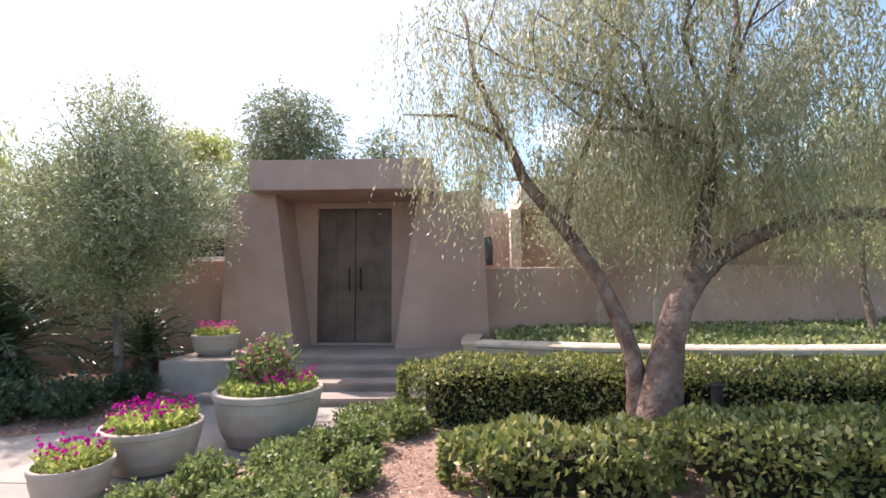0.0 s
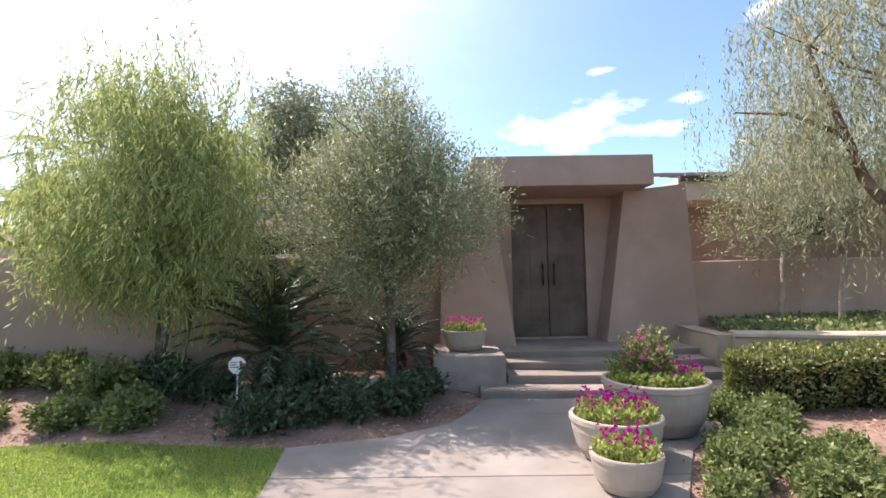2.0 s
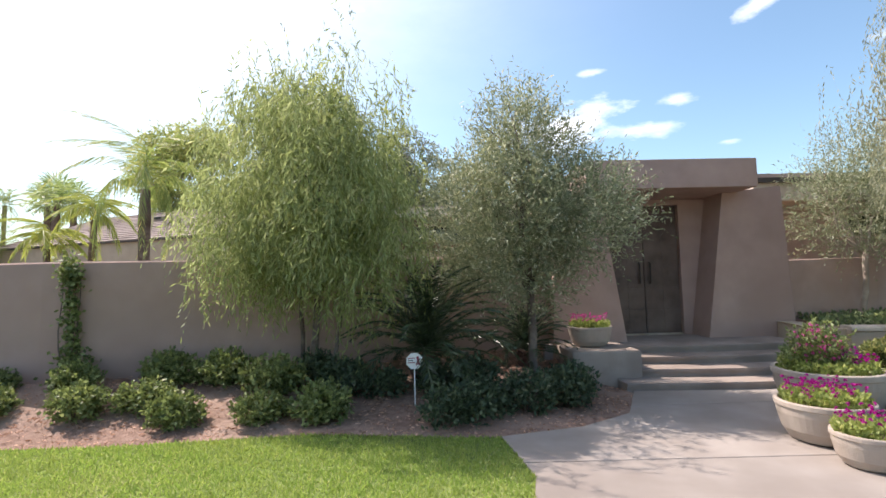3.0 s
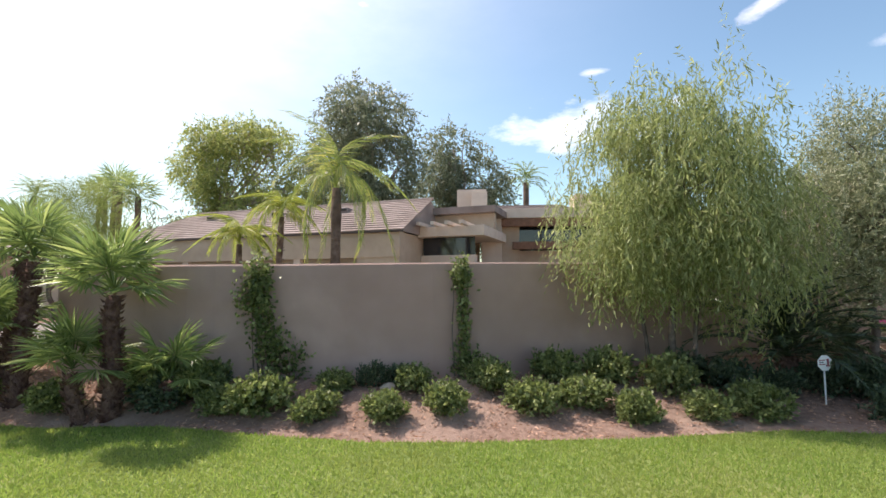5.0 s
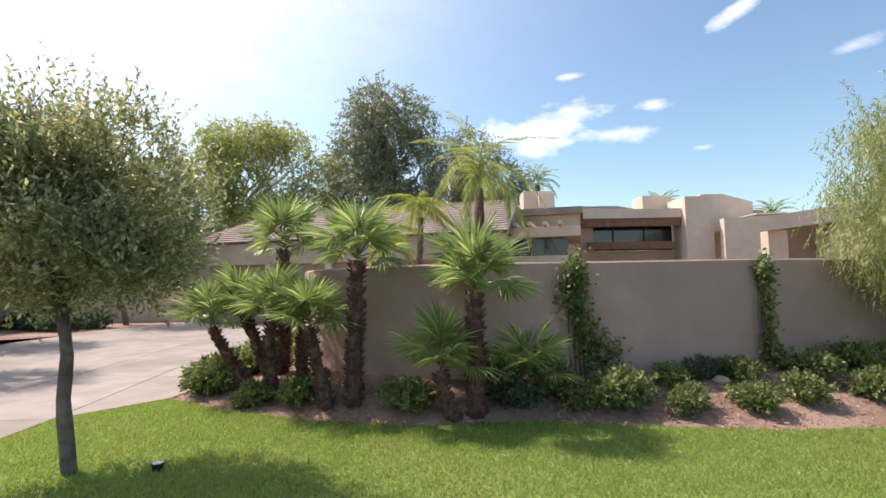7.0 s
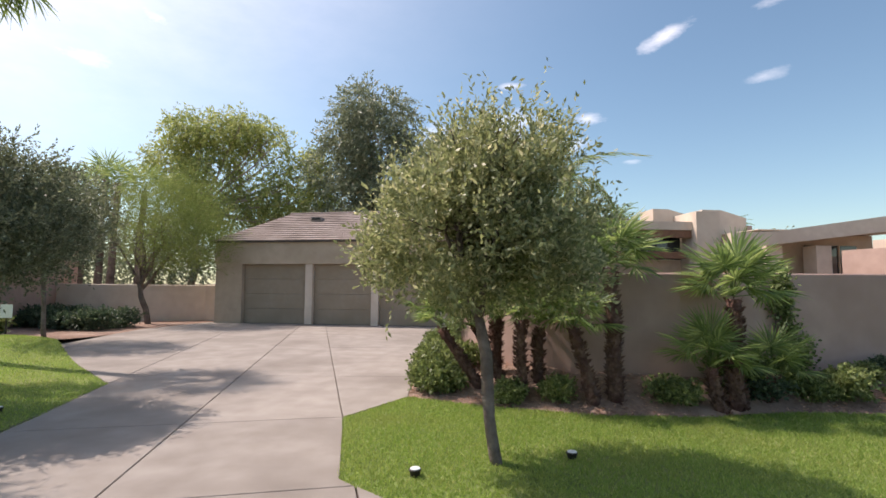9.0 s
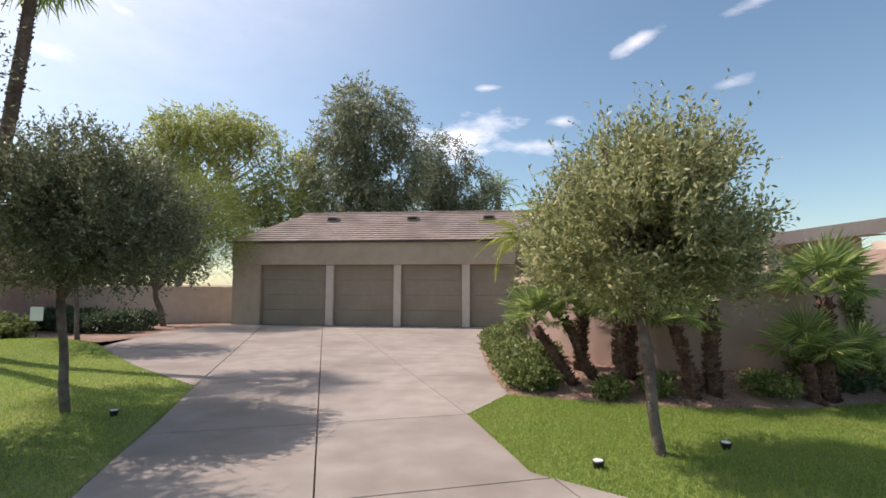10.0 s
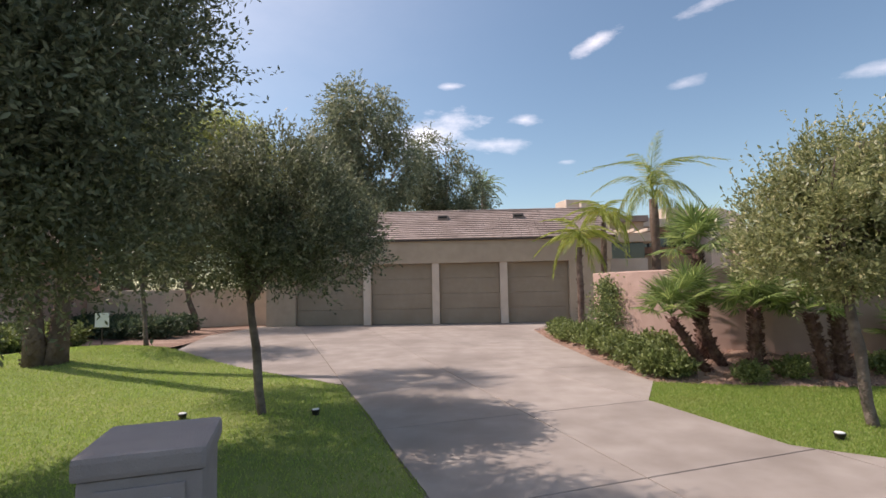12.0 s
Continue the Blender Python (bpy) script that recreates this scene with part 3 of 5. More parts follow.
bm = bmesh.new()
N = 60
grid = [[bm.verts.new(((-9 + math.copysign(abs(u) ** 3.0, u) * 1900), (6 + math.copysign(abs(v) ** 3.0, v) * 1900), -0.06)) for u in np.linspace(-1, 1, N)] for v in np.linspace(-1, 1, N)]
for a, b in zip(grid, grid[1:]):
    for k in range(N - 1):
        bm.faces.new((a[k], a[k + 1], b[k + 1], b[k]))
tagged(part("ground", bm, M_GROUND, kind="structure"), "dry tan earth that runs on beyond the gardens")

DRIVE_LEFT = [(-18.1, -0.8), (-17.92, 0.42), (-18.24, 1.17), (-18.68, 2.35), (-19.4, 4.05), (-21.4, 5.45), (-24.3, 7.7), (-25.4, 11.5), (-25.0, 15.2)]
DRIVE_RIGHT = [(-14.3, 12.6), (-15.5, 11.8), (-15.48, 8.9), (-15.2, 5.5), (-14.95, 4.05), (-15.43, 2.97), (-14.85, 1.35), (-14.2, 0.95), (-12.6, 0.62)]
DRIVE = DRIVE_LEFT + [(-25.0, 14.5), (-12.2, 14.5), (-12.2, 12.6)] + DRIVE_RIGHT
LAWN = [(-12.6, 0.62), (-14.2, 0.95), (-14.85, 1.35), (-15.43, 2.97), (-14.95, 4.05)] + BED_EDGE[4:] + [(-2.45, 5.4), (-2.3, 4.25), (-6.9, 2.2), (-11.4, 0.95)]
LAWN_FAR = [(-18.1, -0.8), (-17.92, 0.42), (-18.24, 1.17), (-18.68, 2.35), (-19.4, 4.05), (-21.4, 5.45), (-24.3, 7.7), (-26.2, 8.2), (-28.5, 7.2), (-33, 4.5), (-42, 3.0), (-46, -7.0), (-32, -4.3), (-24, -2.3)]
FRONT_BED = [(-0.25, 5.18), (0.0, 6.0), (0.15, 7.0), (0.55, 7.9), (0.95, 8.75), (0.95, 9.2), (1.05, 9.7), (3.0, 10.25), (8, 12.6), (15, 17.0), (30, 24), (30, 19), (15, 12.4), (7, 8.6), (2.0, 6.2)]
tagged(sheet("mulch_bed", BED, 0.0, 0.28, M_SOIL, "reddish brown mulch bed that rises to the garden wall", 0.03), category="mulch bed")
tagged(sheet("front_mulch_bed", FRONT_BED, -0.01, 0.35, M_SOIL, "reddish brown mulch bed beside the front walk", 0.03), category="mulch bed")
tagged(sheet("lawn", LAWN, 0.0, 0.5, M_TURF, "clipped bright green lawn between drive and front walk"), category="lawn")
tagged(sheet("far_lawn", LAWN_FAR, 0.0, 0.5, M_TURF, "clipped bright green lawn across the drive"), category="lawn")
far_bed = [(-24.3, 7.7), (-26.2, 8.2), (-28.5, 7.2), (-33, 4.5), (-42, 3.0), (-46, 8), (-44, 22), (-26.4, 22), (-25.1, 15.3), (-25.4, 11.5)]
tagged(sheet("side_bed", far_bed, -0.01, 0.6, M_SOIL, "brown earth bed under the trees by the neighbouring wall", 0.02), category="mulch bed")
road = [(x, y - 0.16) for x, y in STREET_EDGE] + [(40, 8), (10, -6), (-14, -14), (-60, -20)]
tagged(part("road", prism(road, -0.09, -0.05), M_ASPHALT, kind="structure"), "grey asphalt street with a plain surface")


def offset_line(line, d):
    out = []
    for i, (x, y) in enumerate(line):
        ax, ay = line[max(i - 1, 0)]
        bx, by = line[min(i + 1, len(line) - 1)]
        l = math.hypot(bx - ax, by - ay)
        out.append((x - (by - ay) / l * d, y + (bx - ax) / l * d))
    return out


kerb = prism(STREET_EDGE + offset_line(STREET_EDGE, -0.16)[::-1], -0.1, 0.015, 0.012)
tagged(part("kerb", kerb, M_CONCRETE, kind="structure"), "pale concrete kerb along the street")

# ---- garden wall ----


def dense(line, step=0.25):
    out = []
    n = len(line)
    for i in range(n - 1):
        p = [Vector((*line[max(0, min(n - 1, k))], 0)) for k in (i - 1, i, i + 1, i + 2)]
        m = max(2, int((p[2] - p[1]).length / step))
        for k in range(m):
            t = k / m
            q = 0.5 * ((2 * p[1]) + (p[2] - p[0]) * t + (2 * p[0] - 5 * p[1] + 4 * p[2] - p[3]) * t * t + (3 * p[1] - p[0] - 3 * p[2] + p[3]) * t ** 3)
            out.append((q.x, q.y))
    out.append(line[-1])
    return out


def wall_run(name, line, thick, z0, tops, material, label, bevel=0.02):
    """A rendered wall along a plan line, with a slightly rounded top; tops: height at the start and the end."""
    a, b = line, offset_line(line, thick)
    bm = bmesh.new()
    n = len(line)
    rows = []
    for i in range(n):
        zt = tops[0] + (tops[1] - tops[0]) * i / (n - 1)
        (ax, ay), (bx, by) = a[i], b[i]
        ux, uy = (bx - ax) / thick, (by - ay) / thick
        rows.append([bm.verts.new(p) for p in ((ax, ay, z0), (ax, ay, zt - bevel), (ax + ux * bevel, ay + uy * bevel, zt), (bx - ux * bevel, by - uy * bevel, zt), (bx, by, zt - bevel), (bx, by, z0))])
    for r, s in zip(rows, rows[1:]):
        for k in range(5):
            bm.faces.new((r[k], s[k], s[k + 1], r[k + 1]))
    bm.faces.new(rows[0])
    bm.faces.new(rows[-1][::-1])
    bmesh.ops.recalc_face_normals(bm, faces=bm.faces)
    return tagged(part(name, bm, material, kind="structure"), label)


wall_run("garden_wall", dense(WALL_LINE), 0.2, -0.1, (1.62, 1.69), M_STUCCO, "curved greyish tan stucco garden wall round the yard")
ROT = radians(20.4)
GATE = (-2.18, 9.32)


def gate_xy(u, v):
    return GATE[0] + u * math.cos(ROT) - v * math.sin(ROT), GATE[1] + u * math.sin(ROT) + v * math.cos(ROT)


wall_run("yard_wall", [gate_xy(3.25, 1.0), gate_xy(5.6, 1.45), gate_xy(9.0, 2.6), gate_xy(14, 5.0), gate_xy(22, 9)], 0.2, -0.1, (1.56, 1.7), M_STUCCO, "greyish tan stucco yard wall behind the planter")
wall_run("retaining_wall", [gate_xy(2.97, -0.62), gate_xy(2.98, 0.0), gate_xy(3.05, 0.49)], -0.2, -0.05, (0.58, 0.60), M_STUCCO_TAN, "low tan stucco cheek wall beside the steps")
RET = [(1.0, 9.72), (2.2, 9.72), (3.6, 9.95), (5.2, 10.5), (8.0, 12.0), (12.0, 14.6), (20, 20)]
wall_run("retaining_wall_front", RET, 0.28, -0.05, (0.57, 0.62), M_STUCCO_TAN, "low stucco retaining wall of the raised ivy planter")
cop = wall_run("wall_coping", offset_line(RET, -0.03), 0.34, 0.57, (0.62, 0.67), M_COPING, "rough pale stone coping on the planter wall", 0.02)
planter = [(1.1, 9.98), (2.2, 9.98), (3.6, 10.2), (5.2, 10.75), (8.0, 12.25), (12.0, 14.85), (20, 20.2), gate_xy(22, 9), gate_xy(14, 5.0), gate_xy(9.0, 2.6), gate_xy(5.6, 1.45), gate_xy(3.25, 1.0), (0.95, 10.8)]
tagged(part("planter_soil", prism(planter, 0.0, 0.54), M_SOIL, kind="structure"), "brown earth filling the raised planter")

# ---- entrance portal ----
portal = thing("entrance_portal", pose(*GATE, 0, 0, 0, 20.4), "greyish mauve stucco entrance portal with deep lintel and splayed jambs", "entrance portal")
part("lintel", add_box(bmesh.new(), 0, 2.56, 0, 1.9, 2.62, 3.05, 0.012), M_STUCCO, portal)
part("jamb", extrude_profile([(-0.50, -0.05), (0.60, -0.05), (0.60, 0.36), (0.28, 2.62), (-0.40, 2.62), (-0.50, 0.3)], 0.25, 1.25), M_STUCCO, portal)
part("jamb", extrude_profile([(1.98, -0.05), (3.36, -0.05), (3.36, 0.3), (3.26, 2.72), (2.32, 2.62), (1.98, 0.36)], 0.5, 1.45), M_STUCCO, portal)
part("rear_wall", box(0.28, 0.68, 1.0, 1.3, 0.3, 2.615), M_STUCCO, portal)
part("rear_wall", box(1.86, 2.33, 1.0, 1.3, 0.3, 2.615), M_STUCCO, portal)
part("soffit", box(0.681, 1.859, 1.0, 1.3, 2.52, 2.615), M_STUCCO, portal)
door = thing("double_door", pose(*gate_xy(0.68, 1.08), 0.37, 0, 0, 20.4), "dark plum brown bronze-clad double door, tall and closed, in the portal", "door")
for k, x in enumerate((0.0, 0.592)):
    leafp = part("door_leaf", box(x + 0.004, x + 0.586, 0.0, 0.06, 0.03, 2.145, 0.004), M_BRONZE, door)
    rnd = random.Random(k)
    zs = [0.06, 0.42, 0.78, 1.15, 1.5, 1.83, 2.12]
    for a, b in zip(zs, zs[1:]):
        for h in range(2):
            xa = x + 0.02 + h * 0.285
            part("metal_sheet", box(xa, xa + 0.272, -0.006, 0.0, a + 0.006, b - 0.006, 0.003), M_BRONZE, leafp)
    hx = x + (0.50 if k == 0 else 0.085)
    hb = bmesh.new()
    add_tube(hb, [(hx, -0.01, 0.85), (hx, -0.05, 0.87), (hx, -0.055, 0.95), (hx, -0.055, 1.1), (hx, -0.05, 1.18), (hx, -0.01, 1.2)], [0.011] * 6, 8)
    part("pull_handle", hb, M_DARK_METAL, leafp, "dark metal pull handle", smooth=True)
# dark sheet added behind the leaves so no daylight shows through the gap
part("gap_backing", box(0.004, 1.178, 0.061, 0.09, 0.03, 2.145), M_DARK_METAL, door)
part("threshold", box(0.0, 1.18, -0.06, 0.08, 0.0, 0.028, 0.005), M_COPING, door, "pale stone threshold")
part("peephole", box(0.95, 0.99, -0.012, 0.0, 2.06, 2.075), M_WHITE, door, "small white sensor")

STEPS = thing("entrance_steps", pose(*GATE, 0, 0, 0, 20.4), "four worn mauve-grey concrete steps up to the entrance landing", "steps")


def tread(x0, x1, v0, v1, z0, z1, bow):
    """One step whose front edge bows forward a little and has a rounded nose."""
    n = 14
    pts = [(x0 + (x1 - x0) * i / n, v0 - bow * math.sin(math.pi * i / n)) for i in range(n + 1)] + [(x1, v1), (x0, v1)]
    bm = prism(pts, z0, z1 - 0.035)
    nose = [(x, v - 0.02) for x, v in pts[:-2]] + [(x1, v1), (x0, v1)]
    b2 = prism(nose, z1 - 0.035, z1, 0.008)
    me = bpy.data.meshes.new("tmp")
    b2.to_mesh(me)
    bm.from_mesh(me)
    bpy.data.meshes.remove(me)
    b2.free()
    return bm


for x0, x1, v0, z0, z1 in ((-0.04, 2.92, -1.24, -0.02, 0.095), (0.30, 2.93, -0.90, 0.0, 0.19), (0.30, 2.94, -0.55, 0.0, 0.285), (0.30, 2.96, -0.20, 0.0, 0.375)):
    part("step", tread(x0, x1, v0, v0 + 0.40 if z1 < 0.37 else 1.30, z0, z1, 0.10), M_STEP, STEPS)
plinth = tagged(part("plinth", box(-0.58, 0.28, -0.96, 0.24, -0.03, 0.43, 0.03), M_STEP), "mauve-grey stucco plinth beside the entrance steps", "plinth")
plinth.matrix_basis = pose(*GATE, 0, 0, 0, 20.4)

# ---- houses ----


def clip_half(poly, a, b, c):
    """The part of a plan outline where a x + b y <= c."""
    out = []
    for i in range(len(poly)):
        p, q = poly[i - 1], poly[i]
        dp, dq = a * p[0] + b * p[1] - c, a * q[0] + b * q[1] - c
        if (dp <= 0) != (dq <= 0):
            t = dp / (dp - dq)
            out.append((p[0] + (q[0] - p[0]) * t, p[1] + (q[1] - p[1]) * t))
        if dq <= 0:
            out.append(q)
    return out


def roof_courses(parent, foot, ridge, rows, thick, material):
    """A tiled slope between a foot line and a ridge line (each two points), as lapped courses of flat tiles in one mesh."""
    bm = bmesh.new()
    f0, f1, r0, r1 = (Vector(p) for p in (*foot, *ridge))
    nrm = (f1 - f0).cross(r0 - f0).normalized()
    rnd = random.Random(5)
    for i in range(rows):
        t0, t1 = i / rows, (i + 1.12) / rows
        t1 = min(t1, 1.0)
        a0, a1, b0, b1 = f0.lerp(r0, t0), f1.lerp(r1, t0), f0.lerp(r0, t1), f1.lerp(r1, t1)
        n = max(2, int((a1 - a0).length / 0.33))
        for k in range(n):
            s0, s1 = k / n + 0.0006, (k + 1) / n - 0.0006
            up = nrm * (thick * (1 + rnd.uniform(-0.08, 0.08)))
            q = [a0.lerp(a1, s0), a0.lerp(a1, s1), b0.lerp(b1, s1), b0.lerp(b1, s0)]
            v = [bm.verts.new(q[0] + up), bm.verts.new(q[1] + up), bm.verts.new(q[2] + nrm * 0.004), bm.verts.new(q[3] + nrm * 0.004), bm.verts.new(q[0]), bm.verts.new(q[1])]
            bm.faces.new(v[:4])
            bm.faces.new((v[4], v[5], v[1], v[0]))
    return part("roof_tiles", bm, material, parent, kind="stuff")


garage = thing("garage_building", pose(0, 0, 0), "tan stucco garage wing with a low hipped brown tile roof", "garage")
GX = [-24.8, -23.72, -21.22, -20.95, -18.72, -18.46, -16.27, -16.0, -13.8, -12.3]
for i in range(0, 10, 2):
    part("wall" if i in (0, 8) else "pillar", box(GX[i], GX[i + 1], 14.35, 14.65, -0.05, 2.2), M_STUCCO_TAN if i in (0, 8) else M_STUCCO_PALE, garage)
part("fascia_wall", box(-24.83, -12.27, 14.31, 14.65, 2.2, 3.02), M_STUCCO_TAN, garage)
part("side_wall", box(-24.8, -24.5, 14.651, 22.0, -0.05, 3.0), M_STUCCO_TAN, garage)
part("side_wall", box(-12.6, -12.3, 14.651, 19.8, -0.05, 3.0), M_STUCCO_TAN, garage)
part("back_wall", box(-24.5, -12.6, 19.5, 19.8, -0.05, 3.0), M_STUCCO_TAN, garage)
gut = box(-24.95, -12.15, 14.20, 14.30, 3.0, 3.075, 0.01)
part("gutter", gut, M_FASCIA, garage, "dark brown gutter")
core = bmesh.new()
cv = [core.verts.new(p) for p in ((-24.9, 14.25, 3.03), (-12.2, 14.25, 3.03), (-12.2, 19.8, 3.03), (-24.9, 22.1, 3.03), (-23.1, 17.0, 4.42), (-12.2, 17.0, 4.42), (-23.1, 19.4, 4.42))]
for f in ((0, 1, 5, 4), (1, 2, 5), (2, 3, 6, 5), (3, 0, 4, 6), (4, 5, 6), (3, 2, 1, 0)):
    core.faces.new([cv[i] for i in f])
part("roof_deck", core, M_ROOF, garage)
roof_courses(garage, ((-24.95, 14.2, 3.06), (-12.1, 14.2, 3.06)), ((-23.1, 17.0, 4.45), (-12.1, 17.0, 4.45)), 14, 0.035, M_ROOF)
roof_courses(garage, ((-24.95, 22.1, 3.06), (-24.95, 14.2, 3.06)), ((-23.1, 19.4, 4.45), (-23.1, 17.0, 4.45)), 12, 0.035, M_ROOF)
part("gable_wall", box(-12.28, -10.3, 16.2, 16.5, 0, 2.32, 0.01), M_STUCCO_PALE, garage)
part("side_window", box(-12.25, -10.35, 16.35, 16.4, 2.321, 2.95), M_GLASS_DARK, garage, "dark window pane")
part("flat_roof", box(-12.28, -9.9, 15.9, 19.6, 2.951, 3.3, 0.01), M_STUCCO_PALE, garage)
part("roof_edge", box(-12.28, -9.8, 17.2, 21.0, 3.9, 4.15, 0.01), M_ROOF, garage)
part("upper_wall", box(-12.28, -9.9, 17.5, 17.8, 3.301, 3.899, 0.01), M_STUCCO_TAN, garage)
for k in range(4):
    part("rafter", box(-12.1 + k * 0.5, -11.98 + k * 0.5, 15.3, 17.49, 3.301, 3.42, 0.005), M_STUCCO_PALE, garage)
for x in (-21.6, -18.35, -15.35):
    v = thing("roof_vent", pose(x, 16.2, 3.98), "small boxy brown roof vent on the garage tiles", "roof vent", "roof vents on the garage")
    part("hood", box(-0.22, 0.22, -0.18, 0.3, 0.0, 0.19, 0.01), M_ROOF, v)
    part("louvre", box(-0.17, 0.17, -0.2, -0.181, 0.08, 0.16), M_DARK_METAL, v, "dark louvre")
part("ridge", add_tube(bmesh.new(), [(-23.2, 17.0, 4.47), (-12.1, 17.0, 4.47)], [0.05, 0.05], 8), M_ROOF, garage)
for i, (a, b) in enumerate(((-23.72, -21.22), (-20.95, -18.72), (-18.46, -16.27), (-16.0, -13.8))):
    g = thing("garage_door", pose(a, 14.52, 0.0), "plain khaki tan sectional garage door, closed", "garage door", "garage doors in a row")
    for k in range(4):
        part("panel", box(0.012, b - a - 0.012, 0, 0.05, 0.02 + k * 0.545, 0.02 + k * 0.545 + 0.538, 0.006), M_GARAGE_DOOR, g)
    part("bottom_seal", box(0.012, b - a - 0.012, 0, 0.045, 0.0, 0.018), M_DARK_METAL, g, "dark rubber seal")

HX = [(-6.2, 21.4), radians(15)]
house = thing("main_house", pose(-6.0, 20.3, -0.03, 0, 0, 15), "low modern house of pale stucco blocks with brown wood beams", "house")


def hb(name, u0, u1, v0, v1, z0, z1, mat, label="", bevel=0.015):
    return part(name, box(u0, u1, v0, v1, z0, z1, bevel), mat, house, label)


hb("pier", -4.95, -4.15, 0.0, 1.0, 0, 4.34, M_STUCCO_PALE)
hb("parapet", -4.149, 0.05, 0.0, 0.9, 3.95, 4.33, M_STUCCO_PALE)
hb("wood_beam", -4.149, 0.05, 0.06, 0.3, 3.62, 3.945, M_WOOD, "brown stained wood beam")
hb("wood_beam", -3.7, -0.2, 0.10, 0.35, 2.70, 3.0, M_WOOD, "brown stained wood beam")
hb("wall", -4.149, -3.4, 0.5, 0.8, 0, 3.94, M_STUCCO_TAN)
hb("wall", -3.399, 0.05, 0.9, 1.1, 0, 2.68, M_STUCCO_TAN)
win = hb("window", -3.4, 0.0, 0.85, 0.88, 2.681, 3.94, M_GLASS_DARK, "dark window pane")
for u in (-2.5, -1.2):
    part("mullion", box(u, u + 0.05, 0.80, 0.849, 2.681, 3.94), M_DARK_METAL, win, "dark mullion")
hb("pier", 0.051, 1.15, -0.3, 1.4, 0, 4.75, M_STUCCO_PALE)
hb("chimney", -6.0, -4.7, 2.2, 3.4, 3.5, 5.55, M_STUCCO_PALE)
hb("chimney_cap", -5.35, -4.65, 1.9, 2.19, 3.5, 5.4, M_STUCCO_PALE)
part("roof_block", extrude_profile([(-0.95, 3.5), (1.15, 3.5), (1.15, 4.75), (-0.2, 5.1), (-0.95, 5.1)], 1.41, 2.6), M_STUCCO_PALE, house)
part("roof_block", extrude_profile([(1.65, 3.5), (3.9, 3.5), (3.9, 4.78), (2.6, 5.15), (1.65, 5.15)], 1.6, 3.0), M_STUCCO_PALE, house)
rb = bmesh.new()
rv = [rb.verts.new(p) for p in ((-6.0, 0.91, 4.3), (-0.92, 0.91, 4.3), (-0.92, 5.0, 5.2), (-6.0, 5.0, 5.2), (-6.0, 5.0, 3.5), (-0.92, 5.0, 3.5), (-6.0, 0.91, 3.9), (-0.92, 0.91, 3.9))]
for f in ((0, 1, 2, 3), (3, 2, 5, 4), (6, 7, 1, 0), (7, 5, 2, 1), (4, 6, 0, 3), (6, 4, 5, 7)):
    rb.faces.new([rv[i] for i in f])
part("roof_slope", rb, M_ROOF, house)
roof_courses(house, ((-6.0, 0.8, 4.32), (-0.92, 0.8, 4.32)), ((-6.0, 5.0, 5.23), (-0.92, 5.0, 5.23)), 10, 0.03, M_ROOF)
part("roof_slope", extrude_profile([(1.16, 3.9), (5.0, 3.9), (5.0, 4.55), (1.16, 4.7)], 2.61, 3.6), M_ROOF, house)
part("wing_wall", extrude_profile([(1.16, 0), (1.16, 3.75), (3.2, 3.85), (9.5, 4.75), (9.5, 4.05), (2.5, 3.2), (2.5, 0)], -1.0, -0.7), M_STUCCO_PALE, house)
hb("wing_body", 2.6, 9.5, 0.6, 5.0, 0, 3.9, M_STUCCO_TAN)
hb("wing_roof", 2.6, 9.5, -0.69, 5.0, 3.92, 3.97, M_STUCCO_PALE)
for u in (3.05, 5.4):
    hb("column", u, u + 0.75, -0.6, 0.1, 0, 3.3, M_STUCCO_PALE)
wp = hb("window", 5.9, 8.6, 0.55, 0.59, 2.0, 3.4, M_GLASS_DARK, "dark window pane")
for u in (6.7, 7.6):
    part("mullion", box(u, u + 0.08, 0.50, 0.549, 2.0, 3.4), M_STUCCO_TAN, wp)
# link between garage and house
hb("link_wall", -9.6, -6.0, 1.0, 1.3, 0, 3.1, M_STUCCO_PALE)
hb("link_roof", -9.8, -5.0, 0.5, 4.5, 3.75, 3.95, M_ROOF)
hb("link_recess", -9.6, -5.0, 2.6, 2.8, 0, 3.74, M_STUCCO_TAN)
hb("link_window", -7.6, -5.2, 0.9, 0.99, 2.0, 3.35, M_GLASS_DARK, "dark window pane")
hb("wood_beam", -8.6, -5.0, 0.6, 0.8, 3.45, 3.74, M_WOOD, "brown stained wood beam")
for k in range(5):
    hb("rafter", -8.9 + k * 0.75, -8.72 + k * 0.75, -0.4, 0.59, 3.56, 3.74, M_STUCCO_PALE)

wing = thing("right_wing", pose(0.9, 13.2, 0, 0, 0, 20.4), "long tan stucco house wing with a tiled roof edge", "house")
part("wall", box(-1.6, 9.0, 0.6, 4.5, 0, 2.75, 0.01), M_STUCCO, wing)
part("window", box(-1.03, -0.67, 0.57, 0.599, 1.69, 2.26), M_GLASS_DARK, wing, "small dark window pane")
part("pier", box(-0.35, -0.15, 0.1, 0.599, 0, 2.75, 0.01), M_STUCCO_PALE, wing)
part("fascia_wall", box(-0.2, 9.1, -0.33, 4.5, 2.751, 3.15, 0.01), M_STUCCO_PALE, wing)
roof_courses(wing, ((-0.2, -0.35, 3.16), (9.2, -0.35, 3.16)), ((-0.2, 3.5, 4.1), (9.2, 3.5, 4.1)), 10, 0.035, M_ROOF)
part("gutter", box(-0.2, 9.2, -0.42, -0.34, 3.1, 3.2, 0.01), M_FASCIA, wing, "dark brown gutter")
for x in (2.42, 2.9):
    part("window", box(x, x + 0.4, 0.57, 0.599, 2.13, 2.54), M_GLASS_DARK, wing, "small dark window pane")

